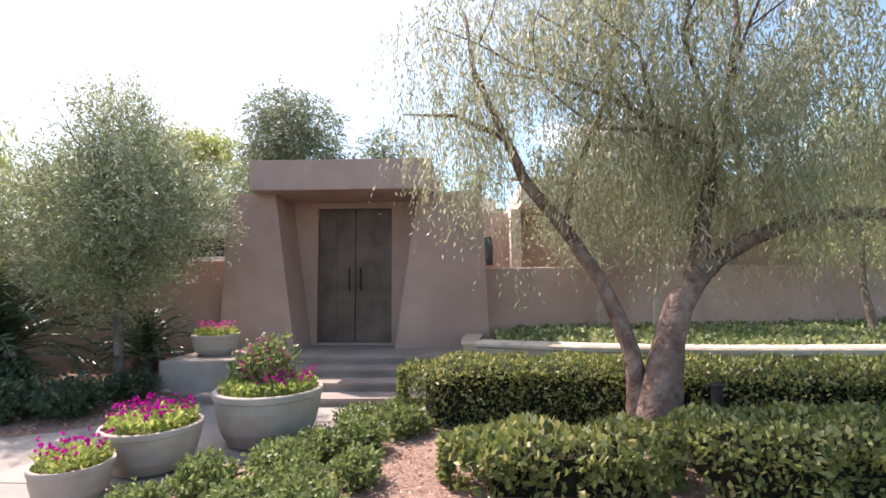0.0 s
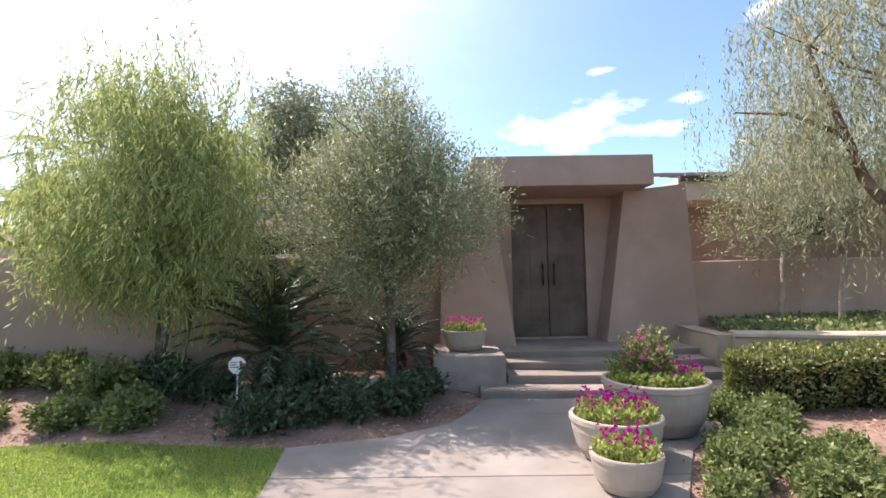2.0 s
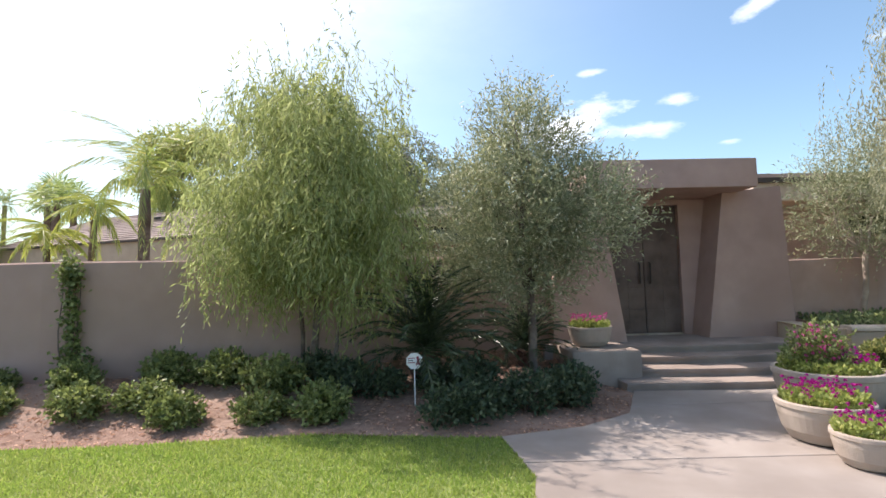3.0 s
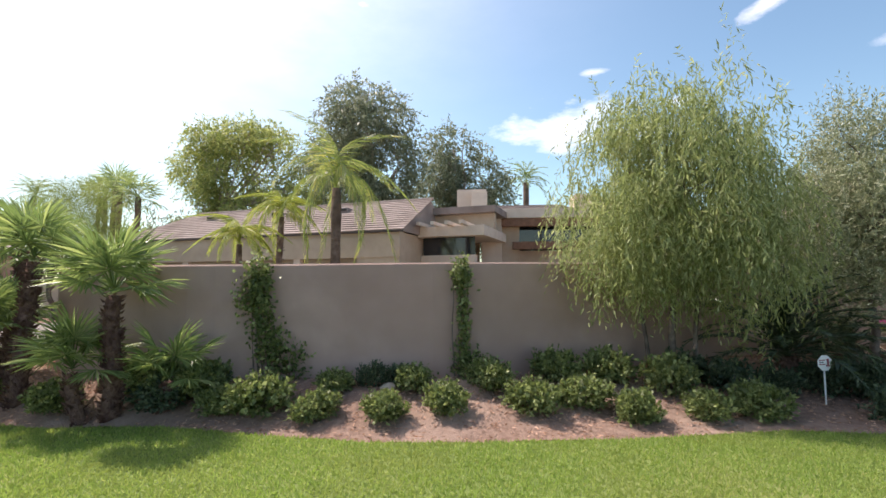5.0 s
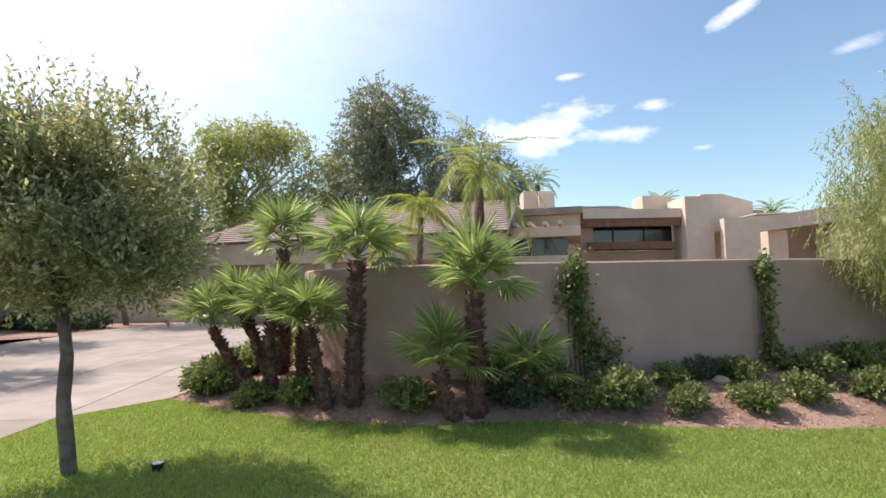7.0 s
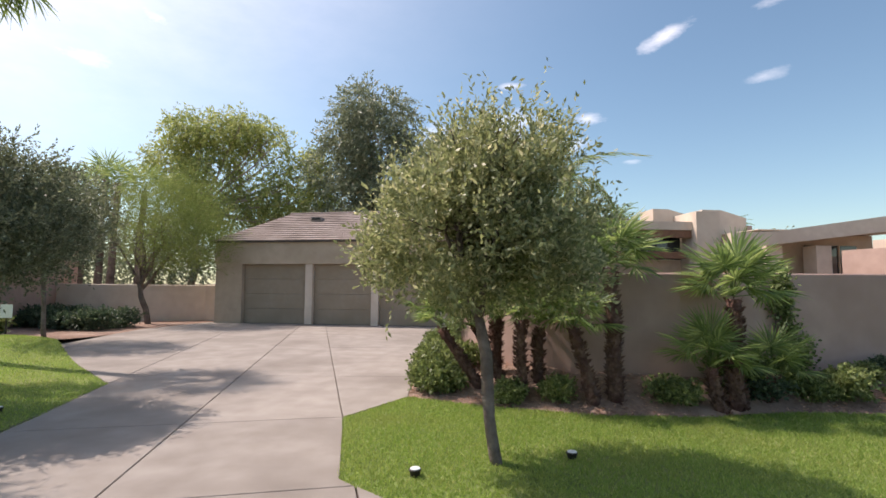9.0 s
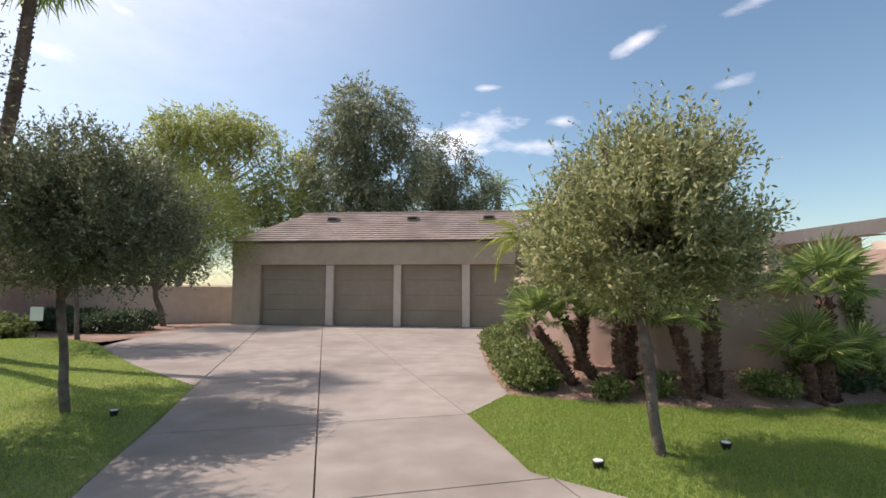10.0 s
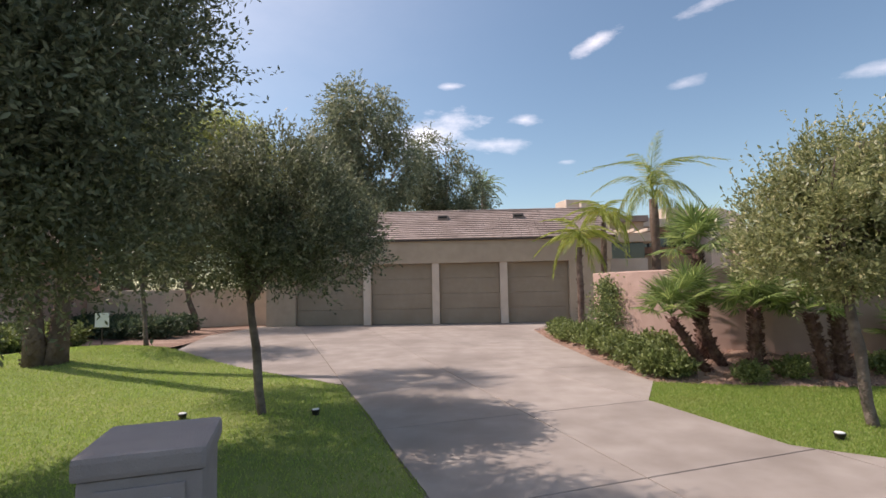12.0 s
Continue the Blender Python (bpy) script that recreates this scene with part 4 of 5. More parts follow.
side = thing("neighbour_house", pose(-30.5, 12.5, 0, 0, 0, 24), "shaded brown stucco house with a tile roof beyond the lawn", "house")
part("wall", box(-12, 0, -3.0, 3.0, -0.05, 2.8, 0.01), M_STUCCO, side)
rb = bmesh.new()
rv = [rb.verts.new(p) for p in ((-12.4, -3.5, 2.81), (0.4, -3.5, 2.81), (0.4, 3.5, 2.81), (-12.4, 3.5, 2.81), (-9, 0, 4.5), (-3, 0, 4.5))]
for f in ((0, 1, 5, 4), (1, 2, 5), (2, 3, 4, 5), (3, 0, 4), (3, 2, 1, 0)):
    rb.faces.new([rv[i] for i in f])
part("roof", rb, M_ROOF, side)
roof_courses(side, ((-12.4, -3.52, 2.84), (0.42, -3.52, 2.84)), ((-9, 0, 4.54), (-3, 0, 4.54)), 12, 0.035, M_ROOF)
wall_run("side_wall", [(-33, 13.2), (-29.4, 14.2), (-26.0, 15.5), (-24.85, 15.6)], 0.2, -0.1, (1.45, 1.38), M_STUCCO_PALE, "pale tan stucco side wall beside the garage")

# ---- trees ----
STAGE_TREES = True
willow = tree("willow_tree", (-5.3, 7.05, 0.22),
     limb((0, 0, -0.3), (0.1, 0.15, 2.2), 0.05, 0.035, 0.1, 1),
     [limb((-0.22, 0.1, -0.3), (-0.45, 0.4, 2.0), 0.035, 0.02, 0.12, 2), limb((0.22, 0, -0.3), (0.45, 0.3, 2.2), 0.035, 0.02, 0.12, 3)]
     + limbs_to([(0, 0.0, 2.6, 0.9, 0.8, 1.0)], (0.1, 0.15, 1.6), 0.05, 5, 7),
     [(0.0, -0.2, 2.55, 1.3, 1.15, 1.25), (-0.55, -0.25, 2.0, 0.95, 0.95, 1.1), (0.75, -0.2, 1.9, 0.9, 0.95, 1.1), (0.55, -0.1, 3.3, 0.8, 0.8, 0.75), (-0.5, -0.2, 3.15, 0.7, 0.7, 0.7), (0.1, -0.2, 1.8, 1.1, 0.8, 0.5)],
     M_BARK, L_WILLOW, "slender multi-stemmed willow-like tree with drooping light green leaves", 8500, 10, (0.085, 0.016), 11, droop=0.75, twig=0.34, gap=0.30, shoots=70, shoot=0.5)
willow.scale = (0.97, 0.97, 0.98)
tree("olive_tree", (-2.8, 8.05, 0.1),
     limb((0, 0, -0.2), (-0.05, 0, 1.1), 0.06, 0.045, 0.08, 1),
     limbs_to([(-0.15, 0, 2.2, 0.9, 0.8, 1.0)], (-0.05, 0, 1.0), 0.06, 6, 7),
     [(-0.35, -0.1, 1.9, 1.05, 0.9, 0.85), (-0.1, -0.1, 2.6, 0.75, 0.7, 0.75), (0.55, 0, 2.0, 0.75, 0.7, 0.6), (-0.15, 0, 3.15, 0.38, 0.38, 0.55), (-0.3, 0, 1.25, 0.85, 0.7, 0.45)],
     M_BARK, L_OLIVE, "grey-green olive tree in the bed beside the entrance portal", 8000, 10, (0.058, 0.015), 12, twig=0.3, upright=0.6, gap=0.25, shoots=120, shoot=0.4)
for k, (x, y, s) in enumerate(((2.15, 12.2, 0.95), (3.0, 12.3, 1.05))):
    tree("olive_tree", (x, y, 0.5), limb((0, 0, -0.2), (0.1, 0, 1.2), 0.05, 0.04, 0.1, 4 + k),
         limbs_to([(0, 0, 2.2, 0.9, 0.8, 0.9)], (0.1, 0, 1.1), 0.05, 8 + k, 6),
         [(0, 0, 1.9 * s, 0.95, 0.8, 0.8), (0.1, 0, 2.7 * s, 0.7, 0.7, 0.8), (-0.4, 0, 2.3 * s, 0.7, 0.6, 0.7)],
         M_BARK_PALE, L_OLIVE, "small olive tree with pale thin trunk in the ivy planter", 2000, 9, (0.06, 0.014), 13 + k, twig=0.35, upright=0.5, gap=0.3, group="olive trees in the raised planter")
PB = [(-1.2, -0.2, 3.2, 1.25, 1.1, 1.1), (0.2, 0.2, 3.5, 1.5, 1.3, 1.4), (1.3, 0.6, 3.0, 1.3, 1.2, 1.3), (0.4, 0.3, 2.5, 1.6, 1.2, 0.8), (2.4, 1.0, 2.5, 1.0, 1.0, 0.8), (-0.2, 0.2, 4.5, 1.5, 1.2, 0.9), (-0.9, 0.0, 2.3, 0.8, 0.8, 0.6)]
tree("pepper_tree", (2.92, 8.72, 0.0),
     ([(0.02, 0, -0.1), (0.02, 0, 0.15), (0.06, 0.0, 0.5), (0.13, 0.05, 0.8), (0.22, 0.1, 1.1), (0.38, 0.2, 1.38)], [0.27, 0.2, 0.15, 0.125, 0.12, 0.105]),
     [([(-0.12, 0, 0.0), (-0.13, 0, 0.4), (-0.16, 0, 0.7), (-0.26, 0.0, 1.0), (-0.42, 0.0, 1.35), (-0.70, -0.08, 1.8), (-1.0, -0.2, 2.2), (-1.15, -0.3, 2.6), (-1.4, -0.45, 3.2), (-1.5, -0.4, 3.8)], [0.12, 0.09, 0.075, 0.07, 0.065, 0.06, 0.05, 0.042, 0.03, 0.012]),
      ([(0.36, 0.2, 1.3), (0.55, 0.3, 1.5), (0.8, 0.4, 1.66), (1.2, 0.6, 1.84), (1.6, 0.8, 1.9), (2.0, 1.0, 1.9), (2.8, 1.3, 1.85), (3.3, 1.4, 2.1)], [0.085, 0.08, 0.075, 0.065, 0.055, 0.05, 0.04, 0.015]),
      ([(0.38, 0.2, 1.33), (0.44, 0.35, 1.8), (0.55, 0.4, 2.3), (0.68, 0.4, 2.85), (0.8, 0.4, 3.5), (0.8, 0.4, 4.3)], [0.09, 0.07, 0.06, 0.045, 0.03, 0.01]),
      ([(-0.7, -0.08, 1.8), (-0.6, 0.2, 2.4), (-0.3, 0.3, 3.1), (-0.2, 0.3, 4.0)], [0.045, 0.035, 0.025, 0.01]),
      ([(-1.15, -0.3, 2.6), (-1.6, -0.4, 2.85), (-2.1, -0.5, 2.9)], [0.03, 0.02, 0.008])]
     + limbs_to(PB[:3], (0.6, 0.4, 2.5), 0.045, 9, 3),
     PB, M_BARK_RED, L_PEPPER, "leaning pepper tree with flaking forked trunk and weeping grey-green foliage", 15000, 11, (0.062, 0.013), 14, droop=0.95, twig=0.42, gap=0.40)
tree("willow_tree", (5.9, 13.1, 0.5), limb((0, 0, -0.1), (-0.1, 0, 1.4), 0.06, 0.045, 0.1, 19), limbs_to([(0, 0, 2.3, 1.2, 1.1, 1.0)], (-0.1, 0, 1.3), 0.05, 19, 6),
     [(0, 0, 2.3, 1.5, 1.2, 1.0), (1.4, 0.4, 2.6, 1.3, 1.2, 1.2), (0.2, 0, 3.2, 0.9, 0.9, 0.8)], M_BARK, L_WILLOW,
     "small yellow-green willow-like tree with drooping leaves in the raised planter", 4500, 9, (0.085, 0.019), 19, droop=0.7, twig=0.36, gap=0.3)


def lollipop(name, base, h0, blobs, leaves, label, seed, group, twigs=11000, r=0.054, leaf=(0.05, 0.02), **kw):
    return tree(name, base, limb((0, 0, -0.1), (-0.16, 0.0, h0), r * 1.0, r * 0.8, 0.05, seed, 8), limbs_to([(0, 0, h0 + 0.9, 0.9, 0.9, 0.9)], (-0.16, 0, h0 - 0.03), r * 0.95, seed, 8),
                blobs, M_BARK, leaves, label, twigs, 9, leaf, seed, group, twig=0.2, upright=0.7, **kw)


lollipop("lawn_tree", (-13.68, 1.9, 0.0), 1.2, [(-0.1, 0, 1.95, 0.95, 0.95, 0.66), (-0.5, 0, 1.6, 0.65, 0.65, 0.38), (0.35, 0, 1.65, 0.6, 0.62, 0.38), (0.05, 0, 2.4, 0.62, 0.6, 0.5), (-0.35, 0, 2.3, 0.45, 0.45, 0.42), (0.3, 0.2, 2.75, 0.2, 0.2, 0.3), (-0.3, 0, 2.65, 0.15, 0.15, 0.3)],
         L_OAK, "round-headed evergreen tree with small glossy leaves on the lawn", 21, "young evergreen trees on the lawns", gap=0.36, gap_scale=2.6, shoots=170)
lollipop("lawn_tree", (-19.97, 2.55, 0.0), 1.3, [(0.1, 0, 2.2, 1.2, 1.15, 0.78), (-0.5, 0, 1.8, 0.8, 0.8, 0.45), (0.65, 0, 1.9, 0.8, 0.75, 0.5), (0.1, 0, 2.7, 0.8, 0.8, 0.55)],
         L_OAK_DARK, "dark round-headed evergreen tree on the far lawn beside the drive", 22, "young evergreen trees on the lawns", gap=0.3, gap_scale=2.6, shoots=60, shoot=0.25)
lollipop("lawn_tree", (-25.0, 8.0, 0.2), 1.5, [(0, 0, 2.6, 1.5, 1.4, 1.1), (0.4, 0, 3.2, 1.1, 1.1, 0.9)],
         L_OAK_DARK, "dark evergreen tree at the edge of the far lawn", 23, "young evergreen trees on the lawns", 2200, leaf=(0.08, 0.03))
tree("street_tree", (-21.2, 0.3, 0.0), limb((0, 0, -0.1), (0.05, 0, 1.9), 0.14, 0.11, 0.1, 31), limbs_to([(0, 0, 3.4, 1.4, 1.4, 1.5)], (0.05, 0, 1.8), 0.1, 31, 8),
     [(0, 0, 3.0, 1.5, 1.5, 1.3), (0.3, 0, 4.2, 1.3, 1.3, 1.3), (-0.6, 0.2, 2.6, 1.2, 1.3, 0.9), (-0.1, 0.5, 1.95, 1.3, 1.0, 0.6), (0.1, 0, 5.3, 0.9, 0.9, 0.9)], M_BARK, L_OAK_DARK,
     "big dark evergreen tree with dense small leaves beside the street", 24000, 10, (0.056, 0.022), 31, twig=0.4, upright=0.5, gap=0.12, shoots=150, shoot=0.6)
tree("palo_verde_tree", (-26.9, 13.6, 0.0), limb((0, 0, -0.1), (-0.5, 0, 1.6), 0.1, 0.08, 0.2, 41), limbs_to([(0, 0, 3.2, 1.8, 1.6, 1.3)], (-0.4, 0, 1.2), 0.1, 41, 9),
     [(0.8, 0, 3.5, 1.9, 1.7, 1.6), (1.8, 0, 2.9, 1.4, 1.4, 1.1), (0.2, 0, 4.4, 1.3, 1.2, 1.1), (1.4, 0, 4.6, 1.0, 1.0, 0.9)], M_BARK, L_PALO,
     "feathery bright green palo verde tree with crooked dark stems", 8000, 9, (0.09, 0.012), 41, twig=0.5, gap=0.2, upright=0.5)


def eucalyptus(x, y, h, blobs, leaves, label, seed, twigs):
    b = [(bx, by, bz * h, br, br, bh) for bx, by, bz, br, bh in blobs]
    return tree("eucalyptus_tree", (x, y, -0.05), limb((0, 0, -0.1), (0.6, 0, h * 0.45), 0.38, 0.28, 0.8, seed), limbs_to(b, (0.6, 0, h * 0.42), 0.26, seed, 2),
                b, M_BARK_PALE, leaves, label, twigs, 8, (0.36, 0.13), seed, "tall eucalyptus trees behind the houses", twig=1.1, droop=0.25, gap=0.36, gap_scale=0.5, shell=0.5)


eucalyptus(-26.5, 38.5, 19.5, [(0, 0, 0.80, 4.2, 3.8), (-2.6, 0, 0.62, 3.0, 3.0), (2.6, 0, 0.60, 3.0, 3.0), (0.4, 0, 0.45, 3.8, 3.0), (-2.8, 0, 0.35, 2.6, 2.6)], L_EUCA, "tall eucalyptus with a clumped grey-green crown behind the garage", 51, 7000)
eucalyptus(-20.3, 45.5, 17.0, [(0, 0, 0.80, 3.0, 3.2), (3.0, 0, 0.62, 2.8, 2.8), (-2.0, 0, 0.55, 3.0, 3.2), (1.2, 0, 0.42, 3.6, 2.8), (4.6, 0, 0.42, 2.0, 2.2)], L_EUCA, "tall eucalyptus with a drooping grey-green crown behind the house", 52, 6000)
eucalyptus(-45.5, 40.5, 20.0, [(0, 0, 0.82, 3.0, 2.6), (4.2, 0, 0.82, 2.8, 2.4), (-2.6, 0, 0.68, 2.6, 2.4), (2.0, 0, 0.60, 3.2, 2.6), (7.4, 0, 0.78, 2.0, 2.0), (5.0, 0, 0.42, 3.0, 2.4), (-1.0, 0, 0.42, 3.0, 2.4), (9.5, 0, 0.52, 2.6, 2.4), (10.5, 0, 0.72, 1.7, 1.6), (9.0, 0, 0.33, 2.6, 2.0), (12.0, 0, 0.62, 2.2, 2.2), (13.0, 0, 0.45, 2.4, 2.4), (11.5, 0, 0.28, 2.6, 2.0)], L_EUCA_Y, "tall eucalyptus with yellow-green foliage clumps behind the garage", 53, 9500)
for k, (x, y, r, hh) in enumerate(((-33, 40, 5.0, 7.0), (-46, 36, 5, 8), (-14, 50, 4.5, 7), (-52, 24, 4, 6.5), (-60, 40, 6, 8), (12, 46, 5, 6), (26, 40, 6, 7))):
    tree("distant_tree", (x, y, -0.05), limb((0, 0, 0), (0, 0, hh * 0.5), 0.3, 0.2, 0.3, 60 + k), limbs_to([(0, 0, hh * 0.6, r * 0.7, r * 0.7, hh * 0.3)], (0, 0, hh * 0.4), 0.2, 60 + k, 3),
         [(0, 0, hh * 0.55, r, r, hh * 0.42), (r * 0.5, 0, hh * 0.4, r * 0.7, r * 0.7, hh * 0.35)], M_BARK, L_EUCA, "rounded dark green tree far behind the houses", 1300, 7, (0.34, 0.14), 60 + k, "trees far behind the houses", twig=0.9)

# ---- palms ----
queen = thing("queen_palm", pose(-12.25, 10.45, 0.0), "queen palm with arching feathery fronds, some yellow, behind the garden wall", "palm")
palm_trunk(queen, bend((0, 0, -0.1), (0, 0.05, 3.7), 0.06, 6, 3), [0.14, 0.13, 0.12, 0.12, 0.12, 0.13, 0.1], M_PALM_TALL, 0, 3)
fronds_on(queen, (0, 0.05, 3.65), FEATHER, L_QUEEN, 16, -22, 84, 3, alt=FEATHER_Y, share=0.34, size=(0.82, 1.02))
for k, (x, y, hz) in enumerate(((-14.55, 9.8, 2.35), (-13.74, 10.33, 3.05))):
    q = thing("queen_palm", pose(x, y, 0.0), "small queen palm with yellow-green feathery fronds by the garage corner", "palm", "small queen palms near the garage")
    palm_trunk(q, bend((0, 0, -0.1), (0.04, 0, hz), 0.05, 6, 30 + k), [0.1, 0.095, 0.085, 0.08, 0.08, 0.075, 0.06], M_BARK_RED, 60, 30 + k)
    fronds_on(q, (0.04, 0, hz - 0.03), FEATHER_SM, L_QUEEN_SM, 13, -5, 80, 40 + k)
for k, (x, y, hgt, lean, big, cnt) in enumerate((
        (-10.97, 4.05, 1.27, (0.0, 0.0), True, 17), (-12.35, 3.98, 1.6, (-0.02, 0.15), True, 18), (-11.18, 3.9, 0.5, (-0.12, -0.02), False, 16),
        (-12.6, 3.9, 0.88, (-0.24, -0.02), False, 15), (-13.5, 4.1, 0.95, (0.03, -0.02), False, 15), (-13.7, 4.5, 0.9, (-0.5, -0.05), False, 15),
        (-14.0, 4.4, 0.78, (-0.55, -0.1), False, 14), (-13.85, 4.85, 1.68, (0.0, 0.0), True, 16), (-13.25, 4.4, 0.7, (0.0, 0.0), False, 13), (-10.6, 4.3, 0.28, (0.15, 0.0), False, 9))):
    fan_palm(x, y, height(x, y), hgt, lean, 70 + k, cnt, big, 0.08 if big else 0.062)
for k, (x, y, s) in enumerate(((-4.0, 7.45, 1.0), (-3.0, 8.5, 0.62))):
    c = thing("sago_palm", pose(x, y, height(x, y) - 0.02), "dark green sago palm with stiff fronds in the mulch bed", "cycad", "sago palms in the bed")
    palm_trunk(c, [(0, 0, -0.05), (0, 0, 0.12), (0, 0, 0.3 * s)], [0.16 * s, 0.17 * s, 0.12 * s], M_PALM_TRUNK, 160, 80 + k)
    fronds_on(c, (0, 0, 0.28 * s), SAGO, L_SAGO, 56, -4, 84, 80 + k, size=(0.95 * s, 1.15 * s))
for k, (p0, p1) in enumerate((((-25.2, 5.3, 0.0), (-25.7, 4.75, 8.2)), ((-25.0, 5.45, 0.0), (-24.5, 6.0, 8.3)))):
    p = thing("tall_fan_palm", pose(0, 0, 0), "very tall slender fan palm leaning above the far lawn", "palm", "tall fan palms by the far lawn")
    palm_trunk(p, bend(p0, p1, 0.15, 12, 90 + k), [0.22, 0.15] + [0.125 - 0.002 * i for i in range(11)], M_PALM_TALL, 700, 90 + k, (0.06, 0.05))
    fronds_on(p, p1, FAN_FAR, L_FAN, 38, -82, 70, 90 + k, size=(0.55, 0.7))
for k, (x, y, z, far) in enumerate(((-43.4, 28, 9.6, 1.1), (-41.0, 26.5, 8.9, 0.9), (-46, 29, 9.2, 1.0), (-38.5, 26.0, 8.2, 1.0), (-49.5, 31, 9.9, 1.0))):
    p = thing("distant_fan_palm", pose(x, y, -0.05), "distant tall fan palm against the sky", "palm", "distant fan palms against the sky")
    palm_trunk(p, bend((0, 0, 0), (0.3, 0, z - 0.5), 0.3, 6, 95 + k), [0.3, 0.25, 0.22, 0.2, 0.2, 0.2, 0.18], M_PALM_TALL, 0, 95)
    fronds_on(p, (0.3, 0, z - 0.5), FAN_FAR, L_FAN, 22, -50, 75, 95 + k, size=(0.95 * far, 1.2 * far))
for k, (x, y, z, s) in enumerate(((-14.7, 55.8, 12.8, 1.0), (-93, 51.6, 15.5, 1.4), (-0.5, 62, 10.0, 0.9), (4.5, 42.0, 6.2, 0.6))):
    p = thing("date_palm", pose(x, y, -0.05), "distant feathery date palm against the sky", "palm", "distant date palms against the sky")
    palm_trunk(p, bend((0, 0, 0), (0, 0, z), 0.2, 6, 99 + k), [0.4, 0.36, 0.34, 0.32, 0.32, 0.32, 0.3], M_PALM_TALL, 0, 99)
    fronds_on(p, (0, 0, z), DATE, L_FAN, 26, -20, 80, 99 + k, size=(0.9 * s, 1.1 * s))

# ---- shrubs and hedges ----


def shrub_mesh(seed, r, h, n, leaf):
    rng = np.random.default_rng(seed)
    blobs = [(0, 0, h * 0.5, r * 0.75, r * 0.75, h * 0.48)] + [(r * 0.5 * math.cos(a), r * 0.5 * math.sin(a), h * rng.uniform(0.35, 0.6), r * 0.5, r * 0.5, h * 0.35) for a in rng.random(5) * 6.28]
    v, f = crown_mesh(blobs, n, 6, leaf, seed, twig=0.09, upright=0.5, shell=0.3)
    v[:, 2] = np.maximum(v[:, 2], 0.005)
    return np_mesh("foliage", v, f)


SHRUBS = [shrub_mesh(s, 0.36, 0.40, 420, (0.062, 0.038)) for s in (1, 2, 3, 4)]
SHRUBS_DARK = [shrub_mesh(s, 0.36, 0.42, 300, (0.062, 0.034)) for s in (5, 6, 7)]


def shrub(x, y, r, seed, dark=False, label="", group="shrubs in the mulch bed", z=None):
    t = thing("shrub", pose(x, y, (height(x, y) if z is None else z) - 0.01, 0, 0, seed * 77 % 360), label or ("dark green leafy shrub in the shade of the mulch bed" if dark else "compact glossy green leafy shrub in the mulch bed"), "shrub", group)
    rnd = random.Random(seed)
    s = r / 0.36
    me = (SHRUBS_DARK if dark else SHRUBS)[seed % (3 if dark else 4)]
    from_mesh("foliage", me, L_SHRUB_DARK if dark else L_SHRUB, t, m=Matrix.Diagonal((s, s * rnd.uniform(0.9, 1.1), s * rnd.uniform(0.85, 1.1), 1)))
    bm = bmesh.new()
    for k in range(5):
        a = k * 1.26 + seed
        add_tube(bm, [(0.02 * math.cos(a), 0.02 * math.sin(a), -0.02), (0.12 * s * math.cos(a), 0.12 * s * math.sin(a), 0.24 * s)], [0.01, 0.005], 5)
    part("stems", bm, M_BARK, t)
    return t


BUSHES = [(-10.85, 4.45, .38), (-9.5, 4.55, .35), (-8.85, 4.6, .27), (-8.22, 4.8, .29), (-7.65, 5.1, .28), (-6.83, 5.4, .3), (-6.33, 5.7, .33), (-5.82, 5.62, .28), (-8.95, 5.1, .24), (-8.15, 5.4, .27), (-7.35, 5.7, .31),
          (-6.65, 6.3, .34), (-6.1, 6.5, .36), (-5.44, 6.5, .38), (-5.15, 5.95, .3), (-4.6, 6.2, .34), (-10.3, 4.6, .34), (-9.95, 4.45, .26),
          (-14.55, 4.3, .35), (-13.62, 3.95, .26), (-13.05, 4.0, .28), (-11.7, 4.0, .33)]
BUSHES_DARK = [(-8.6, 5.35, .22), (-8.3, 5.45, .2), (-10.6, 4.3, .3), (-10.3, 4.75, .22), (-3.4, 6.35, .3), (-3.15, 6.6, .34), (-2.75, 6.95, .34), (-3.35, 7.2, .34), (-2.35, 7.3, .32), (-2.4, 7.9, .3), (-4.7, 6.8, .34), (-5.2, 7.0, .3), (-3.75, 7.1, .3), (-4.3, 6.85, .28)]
for k, (x, y, r) in enumerate(BUSHES):
    shrub(x, y, r * 0.86, k + 1)
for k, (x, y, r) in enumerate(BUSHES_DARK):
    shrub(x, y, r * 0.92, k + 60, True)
for k, (x, y) in enumerate(((-15.1, 8.3), (-15.05, 7.7), (-14.98, 7.15), (-14.92, 6.6), (-14.85, 6.1), (-14.8, 5.55), (-14.75, 5.0), (-14.68, 4.5), (-14.4, 5.3), (-15.1, 8.9), (-15.1, 9.7), (-14.95, 10.5))):
    shrub(x, y, 0.36, k + 101, False, "low spreading green shrub along the edge of the drive", "low shrubs along the drive")
for k, (x, y, r) in enumerate(((0.35, 6.5, .21), (0.65, 6.85, .22), (0.4, 7.0, .18), (0.95, 6.65, .2), (0.75, 7.6, .23), (0.5, 8.0, .2), (0.95, 8.05, .2), (0.8, 6.35, .2), (1.1, 7.05, .18), (0.7, 8.4, .2), (1.2, 6.4, .2), (0.6, 7.25, .2), (0.25, 6.15, .17))):
    shrub(x, y, r, k + 121, False, "low spreading dark green shrub beside the stone planters", "low shrubs beside the walk")
